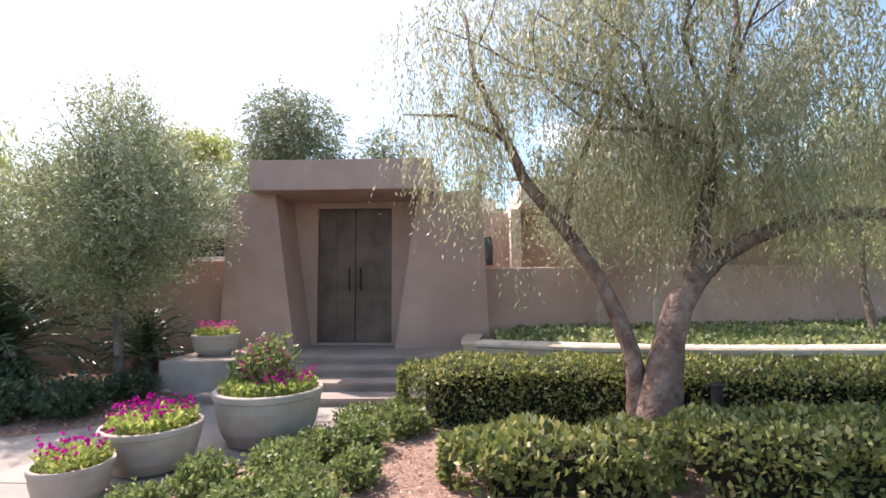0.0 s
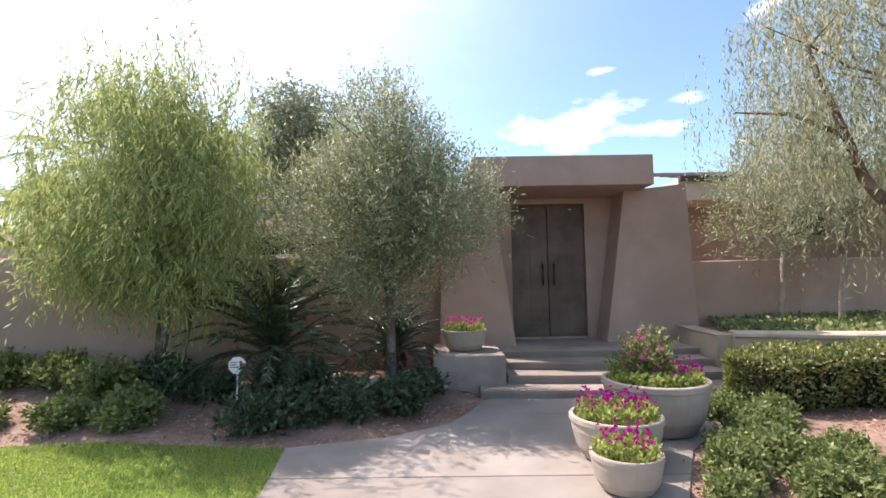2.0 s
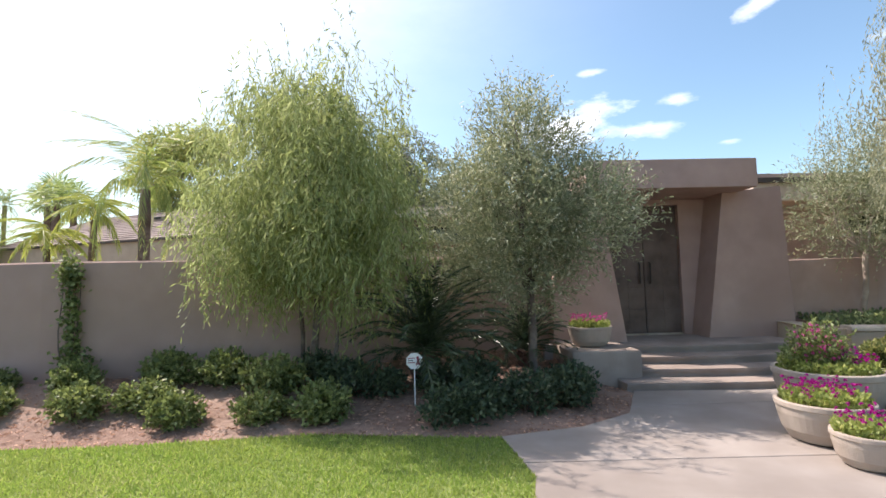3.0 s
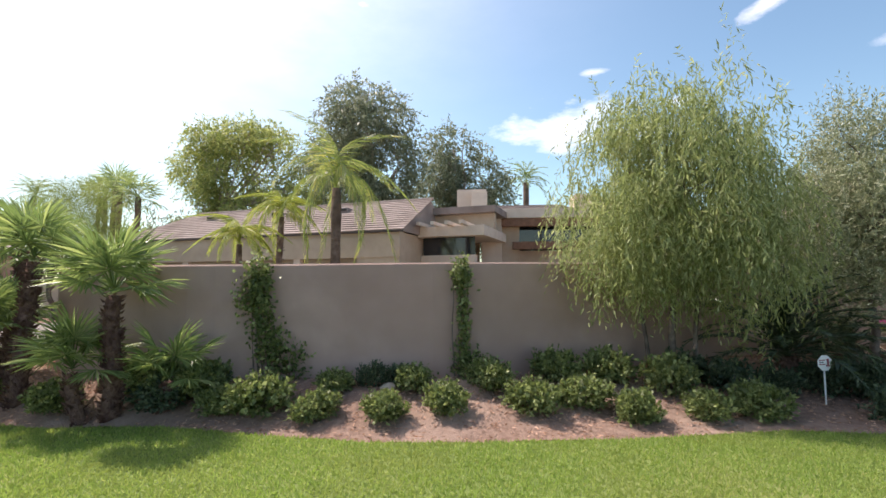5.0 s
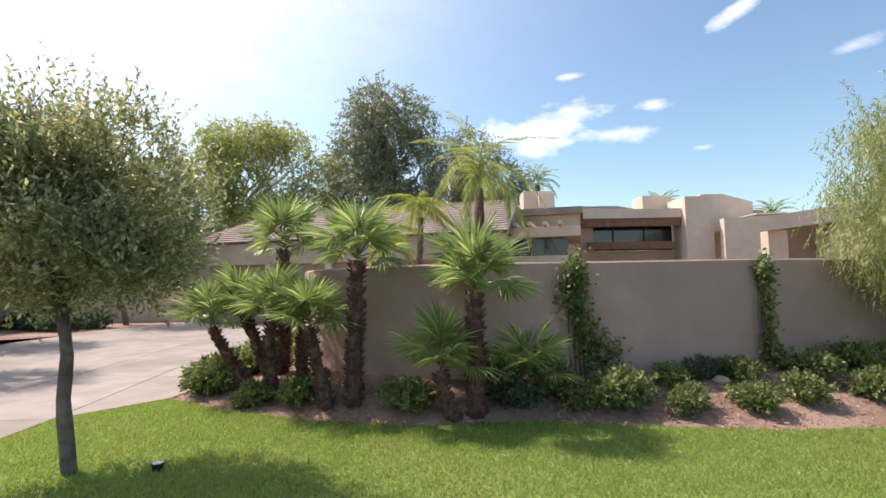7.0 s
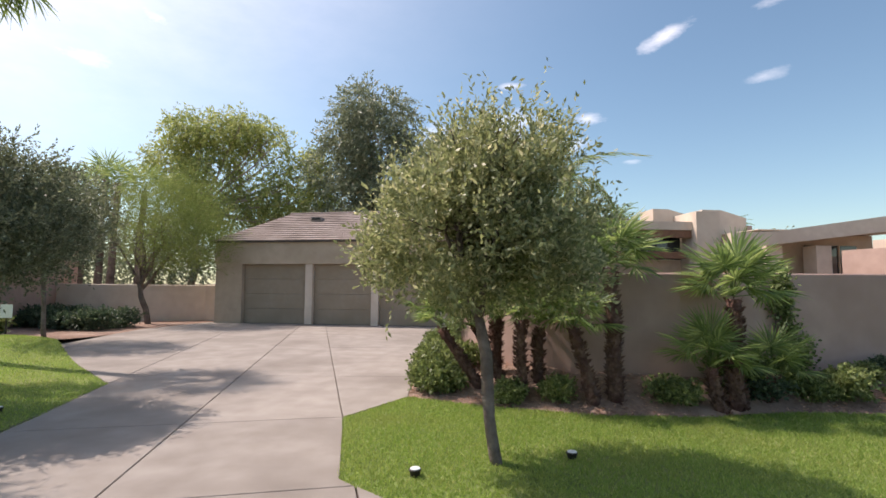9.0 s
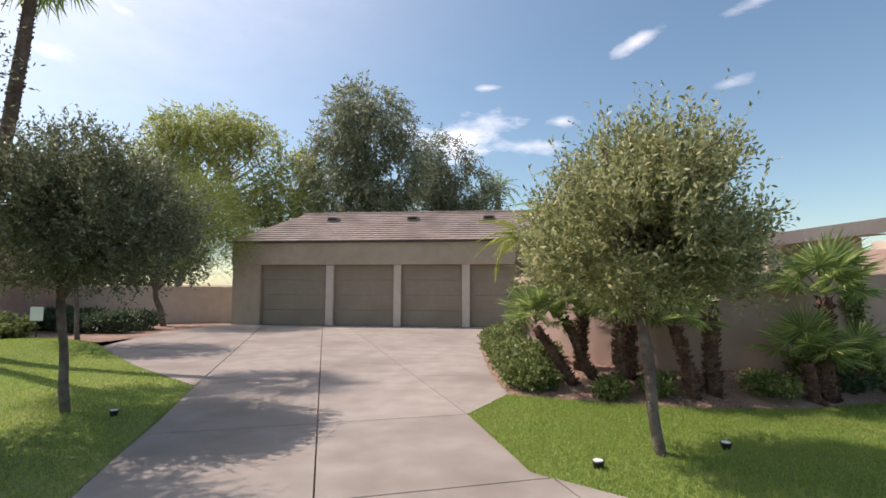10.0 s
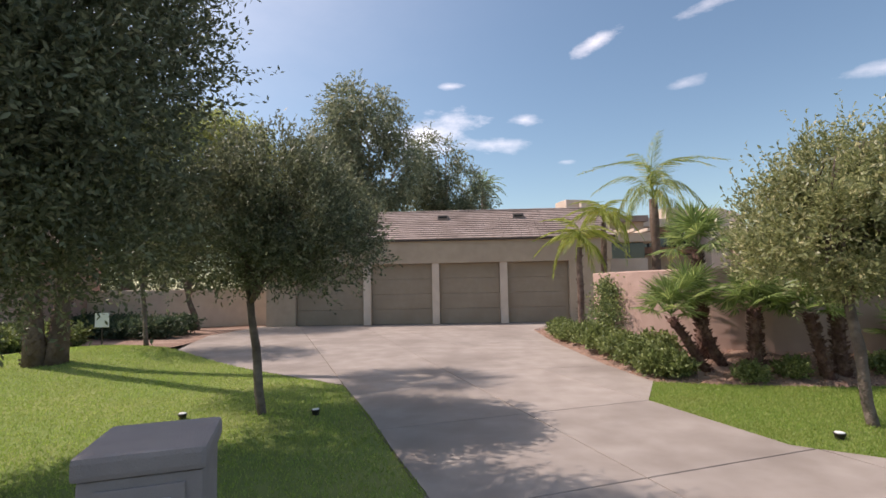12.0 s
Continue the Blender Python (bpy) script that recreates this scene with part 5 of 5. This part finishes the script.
for k in range(16):
    rnd = random.Random(500 + k)
    x, y = -26.6 - 0.55 * (k % 8) + rnd.uniform(-.2, .2), 11.0 + 0.55 * (k % 8) * 0.2 + (k // 8) * 1.1 + rnd.uniform(-.2, .2)
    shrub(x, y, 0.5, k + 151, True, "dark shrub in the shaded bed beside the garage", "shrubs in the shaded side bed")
for k in range(12):
    rnd = random.Random(600 + k)
    x, y = -27.6 - 0.75 * (k % 6), 8.0 - 0.42 * (k % 6) + (k // 6) * 0.6
    shrub(x, y, 0.55, k + 181, False, "low dense shrub at the back of the far lawn", "shrubs behind the far lawn")


def hedge(name, line, width, zt, label, seed, leaf=(0.045, 0.026), dens=900):
    """A clipped hedge: leaves over rounded sides and top, with a near-black core for the shade inside."""
    t = thing(name, pose(line[0][0], line[0][1], 0), label, "hedge")
    ox, oy = line[0]
    loc = [(x - ox, y - oy) for x, y in line]
    mids = offset_line(loc, width / 2)
    (ax, ay), (bx, by), (cx, cy), (dx, dy) = mids[0], mids[1], mids[-2], mids[-1]
    k0, k1 = 0.22 / math.hypot(bx - ax, by - ay), 0.22 / math.hypot(dx - cx, dy - cy)
    mids = [(ax + (bx - ax) * k0, ay + (by - ay) * k0)] + mids[1:-1] + [(dx - (dx - cx) * k1, dy - (dy - cy) * k1)]
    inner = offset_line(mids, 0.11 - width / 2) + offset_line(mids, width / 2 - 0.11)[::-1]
    part("shade_core", prism(inner, -0.02, zt - 0.10, 0.04), M_CORE, t)
    rng = np.random.default_rng(seed)
    mid = offset_line(loc, width / 2)
    P, D = [], []
    for (ax, ay), (bx, by) in zip(mid, mid[1:]):
        L = math.hypot(bx - ax, by - ay)
        n = int(L * dens * (width + 2 * zt))
        s = rng.random(n)
        per = width + 2 * zt
        q = rng.random(n) * per
        u = np.where(q < zt, -width / 2, np.where(q > zt + width, width / 2, q - zt - width / 2))
        z = np.where(q < zt, q, np.where(q > zt + width, per - q, zt))
        e = np.clip((np.abs(u) / (width / 2)), 0, 1) ** 6
        z = z - 0.07 * e * (z > zt - 0.1)
        nx, ny = -(by - ay) / L, (bx - ax) / L
        inw = rng.random(n) ** 2 * 0.10
        un = np.where(q < zt, -1.0, np.where(q > zt + width, 1.0, 0.0))
        zn = np.where((q >= zt) & (q <= zt + width), 1.0, 0.25)
        bump = np.array([0.08 * noise.noise(Vector((a * L * 3, b * 5, c * 3 + seed))) for a, b, c in zip(s.tolist(), u.tolist(), z.tolist())])
        u2, z2 = u - un * (inw - bump), z - (zn > 0.5) * (inw - bump)
        P.append(np.stack([ax + (bx - ax) * s + nx * u2, ay + (by - ay) * s + ny * u2, z2], 1))
        D.append(np.stack([nx * un, ny * un, zn], 1))
    for end, sgn in ((0, -1), (-1, 1)):
        n = int(dens * width * zt * 1.3)
        a, b = (mid[0], mid[1]) if end == 0 else (mid[-2], mid[-1])
        L = math.hypot(b[0] - a[0], b[1] - a[1])
        tx, ty = (b[0] - a[0]) / L, (b[1] - a[1]) / L
        c = mid[0] if end == 0 else mid[-1]
        u = (rng.random(n) - 0.5) * width
        z = rng.random(n) * zt
        k = 0.06 * sgn * (1 - (2 * u / width) ** 2)
        P.append(np.stack([c[0] + tx * k - ty * u, c[1] + ty * k + tx * u, z], 1))
        D.append(np.tile([tx * sgn, ty * sgn, 0.2], (n, 1)))
    P, D = np.vstack(P), np.vstack(D)
    for c, q in ((mid[0], mid[1]), (mid[-1], mid[-2])):
        L = math.hypot(q[0] - c[0], q[1] - c[1])
        tx, ty = (q[0] - c[0]) / L, (q[1] - c[1]) / L
        a = (P[:, 0] - c[0]) * tx + (P[:, 1] - c[1]) * ty
        b = -(P[:, 0] - c[0]) * ty + (P[:, 1] - c[1]) * tx
        near = (a < width * 0.5) & (a > -0.3) & (np.abs(b) < width)
        k = np.where(near, np.sqrt(np.clip(1 - (1 - np.clip(a, 0, None) / (width * 0.5)) ** 2, 0.12, 1)), 1.0)
        P[:, 0] += -ty * b * (k - 1)
        P[:, 1] += tx * b * (k - 1)
        P[:, 2] *= np.where(near, 0.84 + 0.16 * k, 1.0)
    D = unit(D * 0.6 + rng.normal(size=P.shape) * 0.55 + [0, 0, 0.3])
    P[:, 2] = np.maximum(P[:, 2], 0.02)
    s = 0.7 + 0.6 * rng.random(len(P))
    v, f = blades(P, D, leaf[0] * s, leaf[1] * s, rng, 0.5)
    from_mesh("foliage", np_mesh("foliage", v, f), L_HEDGE, t)
    return t


hedge("clipped_hedge", [(0.95, 8.15), (1.8, 8.72), (2.9, 8.98), (4.2, 9.3), (5.6, 9.95), (9.0, 11.9)], 0.72, 0.56, "clipped green hedge with yellow-green new growth before the planter wall", 7, dens=1900)
hedge("clipped_hedge", [(5.5, 9.7), (5.65, 9.1), (5.5, 8.4)][::-1], 0.85, 0.60, "short return of clipped green hedge beside the pepper tree", 10, dens=1700)
hedge("low_clipped_hedge", [(1.78, 7.02), (2.45, 7.24), (3.1, 7.55)], 0.62, 0.32, "low clipped hedge of broad glossy leaves beside the street", 8, (0.066, 0.042), 1500)
hedge("low_clipped_hedge", [(3.15, 7.45), (4.3, 7.85), (6.5, 8.8), (9.5, 10.2)], 0.8, 0.41, "dull green clipped hedge mound beside the street", 9, (0.055, 0.032), 1500)

# ivy ground cover in the planter
rng = np.random.default_rng(17)
pp = []
while len(pp) < 16000:
    x, y = rng.uniform(1.0, 13), rng.uniform(9.9, 17.5)
    if inside(x, y, planter) and y < 11.0 + 0.62 * x:
        pp.append((x, y, 0.56 + 0.09 * rng.random() + 0.05 * noise.noise(Vector((x * 2, y * 2, 0)))))
pp = np.array(pp)
v, f = blades(pp, unit(rng.normal(size=pp.shape) * 0.8 + [0, 0, 0.7]), 0.075, 0.055, rng, 0.5)
ivy = from_mesh("ivy_ground_cover", np_mesh("ivy", v, f), L_IVY, None, "bright green ivy ground cover filling the raised planter", kind="stuff")
tagged(ivy, category="ground cover")


def vine(u0, name_label, spots, seed):
    """A climber on the garden wall: stems and leaves on places (along, height, half width)."""
    line = dense(WALL_LINE, 0.1)
    i = min(range(len(line)), key=lambda k: abs(line[k][0] - u0))
    (ax, ay), (bx, by) = line[i - 3], line[i + 3]
    L = math.hypot(bx - ax, by - ay)
    ang = math.atan2(by - ay, bx - ax)
    x, y = line[i]
    t = thing("wall_vine", pose(x, y, height(x + 0.1, y - 0.3), 0, 0, math.degrees(ang)), name_label, "climbing vine", "vines on the garden wall")
    rng = np.random.default_rng(seed)
    P = []
    for a, z, w, h, n in spots:
        q = rng.normal(size=(n, 3)) * [w * 0.5, 0.045, h * 0.5]
        P.append(q + [a, -0.07, z])
    P = np.vstack(P)
    P[:, 1] = -np.abs(P[:, 1]) - 0.01
    P[:, 2] = np.clip(P[:, 2], 0.02, 1.62)
    v, f = blades(P, unit(rng.normal(size=P.shape) * 0.7 + [0, -0.5, -0.2]), 0.055, 0.04, rng, 0.5)
    from_mesh("foliage", np_mesh("foliage", v, f), L_IVY if seed == 9 else L_SHRUB, t)
    bm = bmesh.new()
    for k in range(4):
        add_tube(bm, bend((0.05 * k - 0.08, -0.03, -0.02), (spots[0][0] + 0.06 * k - 0.1, -0.03, spots[0][1]), 0.08, 8, seed + k), [0.012 - 0.001 * j for j in range(9)], 5)
    part("stems", bm, M_BARK, t)
    return t


vine(-9.92, "climbing vine with a dense leafy top on the stucco garden wall", [(-0.05, 1.2, 0.16, 0.32, 700), (0.0, 0.85, 0.12, 0.4, 420), (0.12, 0.45, 0.2, 0.35, 420), (0.3, 0.25, 0.26, 0.25, 320), (-0.2, 1.0, 0.12, 0.2, 120)], 3)
vine(-7.75, "slim climbing vine on the stucco garden wall", [(0.0, 1.25, 0.12, 0.2, 420), (0.02, 0.9, 0.08, 0.4, 260), (0.03, 0.45, 0.09, 0.4, 260), (0.05, 0.2, 0.22, 0.2, 260)], 5)
vine(-14.6, "dense green climber over the end of the garden wall", [(0.0, 0.9, 0.5, 0.5, 1500), (-0.5, 0.6, 0.4, 0.5, 900), (-0.1, 1.3, 0.4, 0.2, 700)], 9)

# ---- stone pots ----


def pot(x, y, z, r, h, seed, big=False, pink=False, label=""):
    t = thing("stone_planter_bowl", pose(x, y, z), label, "flower pot", "stone planter bowls at the entrance")
    bowl = lathe([(r * 0.60, 0), (r * 0.72, 0.015), (r * 0.86, h * 0.3), (r * 0.95, h * 0.7), (r * 0.965, h * 0.88), (r, h * 0.9), (r * 1.0, h), (r * 0.985, h + 0.008), (r * 0.91, h + 0.008), (r * 0.90, h - 0.05), (0.02, h - 0.055)], 44)
    part("bowl", bowl, M_POT, t, smooth=False)
    part("soil", lathe([(r * 0.88, h - 0.054), (r * 0.87, h - 0.035), (0.01, h - 0.025)], 24), M_SOIL, t, "dark potting soil")
    rng = np.random.default_rng(seed)
    n = int(1500 * r * r / 0.1)
    a, q = rng.random(n) * 6.283, np.sqrt(rng.random(n)) * r * 0.86
    P = np.stack([q * np.cos(a), q * np.sin(a), h - 0.03 + rng.random(n) * 0.10], 1)
    v, f = blades(P, unit(rng.normal(size=P.shape) * 0.5 + [0, 0, 0.6]), 0.045, 0.022, rng)
    from_mesh("foliage", np_mesh("foliage", v, f), L_FLOWER_LEAF, t, "yellow-green bedding foliage")
    heads = int(95 * r * r / 0.1)
    a, q = rng.random(heads) * 6.283, np.sqrt(rng.random(heads)) * r * 0.85
    keep = np.ones(heads, bool)
    C = np.stack([q * np.cos(a), q * np.sin(a), h + 0.07 + rng.random(heads) * 0.10], 1)
    if big:
        keep = (C[:, 0] > r * 0.25)
    C = C[keep]
    P = np.repeat(C, 12, 0)
    D = unit(rng.normal(size=P.shape) + [0, 0, 0.5])
    v, f = blades(P, D, 0.017, 0.013, rng, 0.6)
    from_mesh("blossoms", np_mesh("blossoms", v, f), L_PETAL_PINK if pink else L_PETAL, t, "magenta blossoms")
    if big:
        v, f = crown_mesh([(-r * 0.15, 0, h + 0.16, r * 0.48, r * 0.48, 0.20), (-r * 0.3, 0.0, h + 0.05, r * 0.45, r * 0.4, 0.1)], 330, 8, (0.04, 0.022), seed, twig=0.1, upright=0.8, shell=0.4)
        from_mesh("bush", np_mesh("bush", v, f), L_SHRUB, t, "leafy dark green flowering bush")
        C = in_blobs([(-r * 0.15, 0, h + 0.2, r * 0.5, r * 0.5, 0.22)], 90, rng, 0.2)[0]
        P = np.repeat(C, 10, 0)
        v, f = blades(P, unit(rng.normal(size=P.shape)), 0.02, 0.015, rng, 0.6)
        from_mesh("blossoms", np_mesh("blossoms", v, f), L_PETAL_PINK, t, "pink blossoms")
    return t


pot(-0.06, 7.50, 0.012, 0.44, 0.42, 1, True, label="large cast stone bowl with a flowering bush and magenta flowers")
pot(-0.38, 6.70, 0.012, 0.33, 0.30, 2, label="medium cast stone bowl full of magenta flowers on the walk")
pot(-0.32, 6.15, 0.012, 0.22, 0.22, 3, label="small cast stone bowl of magenta flowers on the walk")
px, py = gate_xy(-0.18, -0.42)
pot(px, py, 0.43, 0.29, 0.25, 4, pink=True, label="cast stone bowl of pink flowers on the plinth by the steps")

# ---- small things ----
M_MAIL_TRIM = surface("mail_slot_metal", (0.35, 0.34, 0.33), (0.42, 0.41, 0.40), 8, 0.4, 0.1, 60, 0.5)
sx, sy = -3.86, 6.72
sz = height(sx, sy) + 0.03
sign = thing("yard_sign", pose(sx, sy, sz, 0, 0, 24), "small white octagonal security sign on a thin stake in the bed", "sign")
part("stake", box(-0.006, 0.006, -0.006, 0.006, -0.05, 0.335), M_WHITE, sign)
oct_pts = [(0.088 * math.cos(radians(22.5 + 45 * k)), 0.42 + 0.088 * math.sin(radians(22.5 + 45 * k))) for k in range(8)]
plate = part("plate", extrude_profile(oct_pts, -0.012, -0.007), M_WHITE, sign)
part("numeral", extrude_profile([(x, z + 0.16) for x, z in ((0.012, 0.222), (0.058, 0.222), (0.058, 0.235), (0.046, 0.235), (0.046, 0.305), (0.03, 0.305), (0.012, 0.288), (0.026, 0.284), (0.026, 0.235), (0.012, 0.235))], -0.0145, -0.0125), M_RED, plate, "maroon numeral")
for k, (w, z) in enumerate(((0.07, 0.445), (0.055, 0.422), (0.07, 0.40))):
    part("print_bar", box(-0.068, -0.068 + w, -0.0145, -0.0125, z, z + 0.009), M_DARK_METAL if k == 1 else M_RED, plate, "small line of print")
wsx, wsy = -25.3, 8.75
ws = thing("notice_sign", pose(-26.0, 7.9, 0.25, 0, 0, 10), "small plain white notice on a stake behind the far lawn", "sign")
part("stake", box(-0.012, 0.012, -0.01, 0.01, -0.05, 0.35), M_DARK_METAL, ws)
part("plate", box(-0.15, 0.15, -0.02, -0.011, 0.35, 0.68), M_WHITE, ws)

mail = thing("mailbox_pillar", pose(-18.75, -1.3, 0, 0, 0, 20), "square grey-brown mailbox pillar with metal mail slot beside the street", "mailbox")
part("body", box(-0.18, 0.18, -0.18, 0.18, -0.02, 0.86, 0.012), M_MAIL, mail)
part("cap", box(-0.195, 0.195, -0.195, 0.195, 0.861, 0.94, 0.02), M_MAIL, mail)
mdoor = part("door", box(-0.13, 0.13, -0.192, -0.181, 0.55, 0.83, 0.004), M_MAIL, mail, "flat inset mail door")
part("slot_flap", box(-0.09, 0.09, -0.207, -0.193, 0.77, 0.79, 0.004), M_MAIL_TRIM, mdoor, "pale metal slot flap")
for k, (x, y) in enumerate(((-20.81, 2.37), (-19.34, 2.50), (-13.07, 2.11), (-14.30, 1.52))):
    s = thing("lawn_spotlight", pose(x, y, 0.0, 0, 0, 40 * k), "small low lawn spotlight with a pale lens under the tree", "garden light", "lawn spotlights")
    part("housing", lathe([(0.035, -0.02), (0.04, 0.03), (0.05, 0.055), (0.045, 0.06)], 14), M_DARK_METAL, s)
    part("lens", lathe([(0.04, 0.0605), (0.038, 0.066), (0.005, 0.068)], 14), M_WHITE, s, "pale glass lens")
post = thing("path_light", pose(3.35, 8.5, 0.0), "short dark brown path light post behind the low hedge", "garden light")
part("post", add_tube(bmesh.new(), [(0, 0, -0.02), (0, 0, 0.5)], [0.04, 0.04], 10), M_DARK_METAL, post)
part("cap", lathe([(0.05, 0.501), (0.055, 0.52), (0.03, 0.54)], 14), M_DARK_METAL, post)
va = thing("valve_box", pose(-2.75, 8.75, 0.25, 0, 0, 20), "small grey utility box low on the wall by the portal", "utility box")
part("body", box(-0.06, 0.06, -0.05, 0.05, 0.0, 0.2, 0.01), M_MAIL, va)
for k, (x, y, s) in enumerate(((-2.55, 8.05, 0.12), (-2.3, 8.3, 0.09), (-8.4, 5.3, 0.1), (-3.0, 7.9, 0.1))):
    bm = bmesh.new()
    bmesh.ops.create_icosphere(bm, subdivisions=3, radius=s)
    for v in bm.verts:
        v.co *= 1 + 0.35 * noise.noise(v.co * 9 + Vector((k, 0, 0)))
        v.co.z *= 0.5
    ob = part("garden_rock", bm, M_COPING, smooth=True)
    tagged(ob, "pale rounded garden rock half sunk in the mulch", "rock", "garden rocks")
    ob.location = (x, y, height(x, y) + s * 0.15)

# ---- scattered stuff: grass, chips, litter ----
rng = np.random.default_rng(23)


def scatter(poly, n, near=None):
    x0, x1 = min(p[0] for p in poly), max(p[0] for p in poly)
    y0, y1 = min(p[1] for p in poly), max(p[1] for p in poly)
    out = []
    while len(out) < n:
        x, y = rng.uniform(x0, x1), rng.uniform(y0, y1)
        if inside(x, y, poly) and (near is None or near(x, y)):
            out.append((x, y, height(x, y)))
    return np.array(out)


def grass(poly, n, label, near=None):
    P = scatter(poly, n, near)
    k = len(P)
    d = unit(rng.normal(size=(k, 3)) * [0.55, 0.55, 0] + [0, 0, 1.0])
    s = unit(np.cross(d, rng.normal(size=(k, 3)))) * 0.005
    ln = 0.022 + 0.02 * rng.random((k, 1))
    v = np.stack([P - s, P + s, P + d * ln], 1).reshape(-1, 3)
    ob = from_mesh("grass", np_mesh("grass", v, np.arange(3 * k).reshape(-1, 3)), M_GRASS, None, label, kind="stuff")
    return tagged(ob, category="grass")


grass(LAWN, 170000, "short clipped bright green grass of the lawn")
grass(LAWN_FAR, 110000, "short clipped bright green grass of the far lawn", lambda x, y: x > -27 and y > -3)
P = scatter(BED, 9000)
v, f = blades(P + [0, 0, 0.012], unit(rng.normal(size=P.shape) * [1, 1, 0.25]), 0.03 + 0.03 * rng.random(len(P)), 0.014, rng, 0.5)
tagged(from_mesh("mulch_chips", np_mesh("mulch_chips", v, f), L_DRY, None, "reddish bark chips scattered over the bed", kind="stuff"), category="mulch")
P = scatter([(-0.2, 5.3), (0.1, 7.0), (0.9, 8.7), (2.4, 8.6), (4, 8.9), (2.2, 6.3)], 2500)
v, f = blades(P + [0, 0, 0.012], unit(rng.normal(size=P.shape) * [1, 1, 0.25]), 0.03 + 0.02 * rng.random(len(P)), 0.014, rng, 0.5)
tagged(from_mesh("leaf_litter", np_mesh("leaf_litter", v, f), L_DRY, None, "dry leaf litter on the bed by the walk", kind="stuff"), category="leaf litter")

# ---- concrete slabs of drive and walk ----


def cut_slabs(poly, lines, gap=0.006):
    """Splits a plan outline along straight joints, each given by two points."""
    pieces = [poly]
    for (ax, ay), (bx, by) in lines:
        l = math.hypot(bx - ax, by - ay)
        nx, ny = -(by - ay) / l, (bx - ax) / l
        c = nx * ax + ny * ay
        nxt = []
        for p in pieces:
            for q in (clip_half(p, nx, ny, c - gap), clip_half(p, -nx, -ny, -c - gap)):
                area = abs(sum(q[i - 1][0] * q[i][1] - q[i][0] * q[i - 1][1] for i in range(len(q)))) if len(q) > 2 else 0
                if area > 0.02:
                    nxt.append(q)
        pieces = nxt
    return pieces


def slabs(name, poly, lines, label):
    base = tagged(part(name, prism(poly, -0.10, -0.02), M_SOIL, kind="structure"), label)
    for q in cut_slabs(poly, lines):
        clean = [p for i, p in enumerate(q) if math.hypot(p[0] - q[i - 1][0], p[1] - q[i - 1][1]) > 0.01]
        cx, cy = sum(p[0] for p in clean) / len(clean), sum(p[1] for p in clean) / len(clean)
        part("slab", prism(clean, -0.02, 0.012, 0.004), M_CONCRETE, base)


slabs("driveway", DRIVE, [((-16.28, 0.55), (-20.84, 13.06)), ((-15.43, 2.97), (-19.2, 11.6)), ((-19.4, 4.05), (-22.6, 12.0)), ((-14.79, 1.22), (-17.6, 0.2)), ((-15.43, 2.97), (-18.6, 1.85)), ((-15.1, 5.4), (-20.6, 4.5)), ((-15.4, 8.9), (-25, 7.2)), ((-14, 11.6), (-26, 10.9))],
      "broad light beige concrete driveway with cut joints")
WALK = [(-2.3, 4.25), (-2.45, 5.4)] + PATH_LEFT + [(-1.72, 8.3), gate_xy(0.3, -0.95), gate_xy(2.9, -0.95), (0.95, 9.15), (0.95, 8.75), (0.55, 7.9), (0.15, 7.0), (0.0, 6.0), (-0.25, 5.18)]
slabs("front_walk", WALK, [((-2.6, 5.6), (0.3, 6.6)), ((-1.9, 7.4), (0.6, 8.3))], "light beige concrete front walk up to the steps")
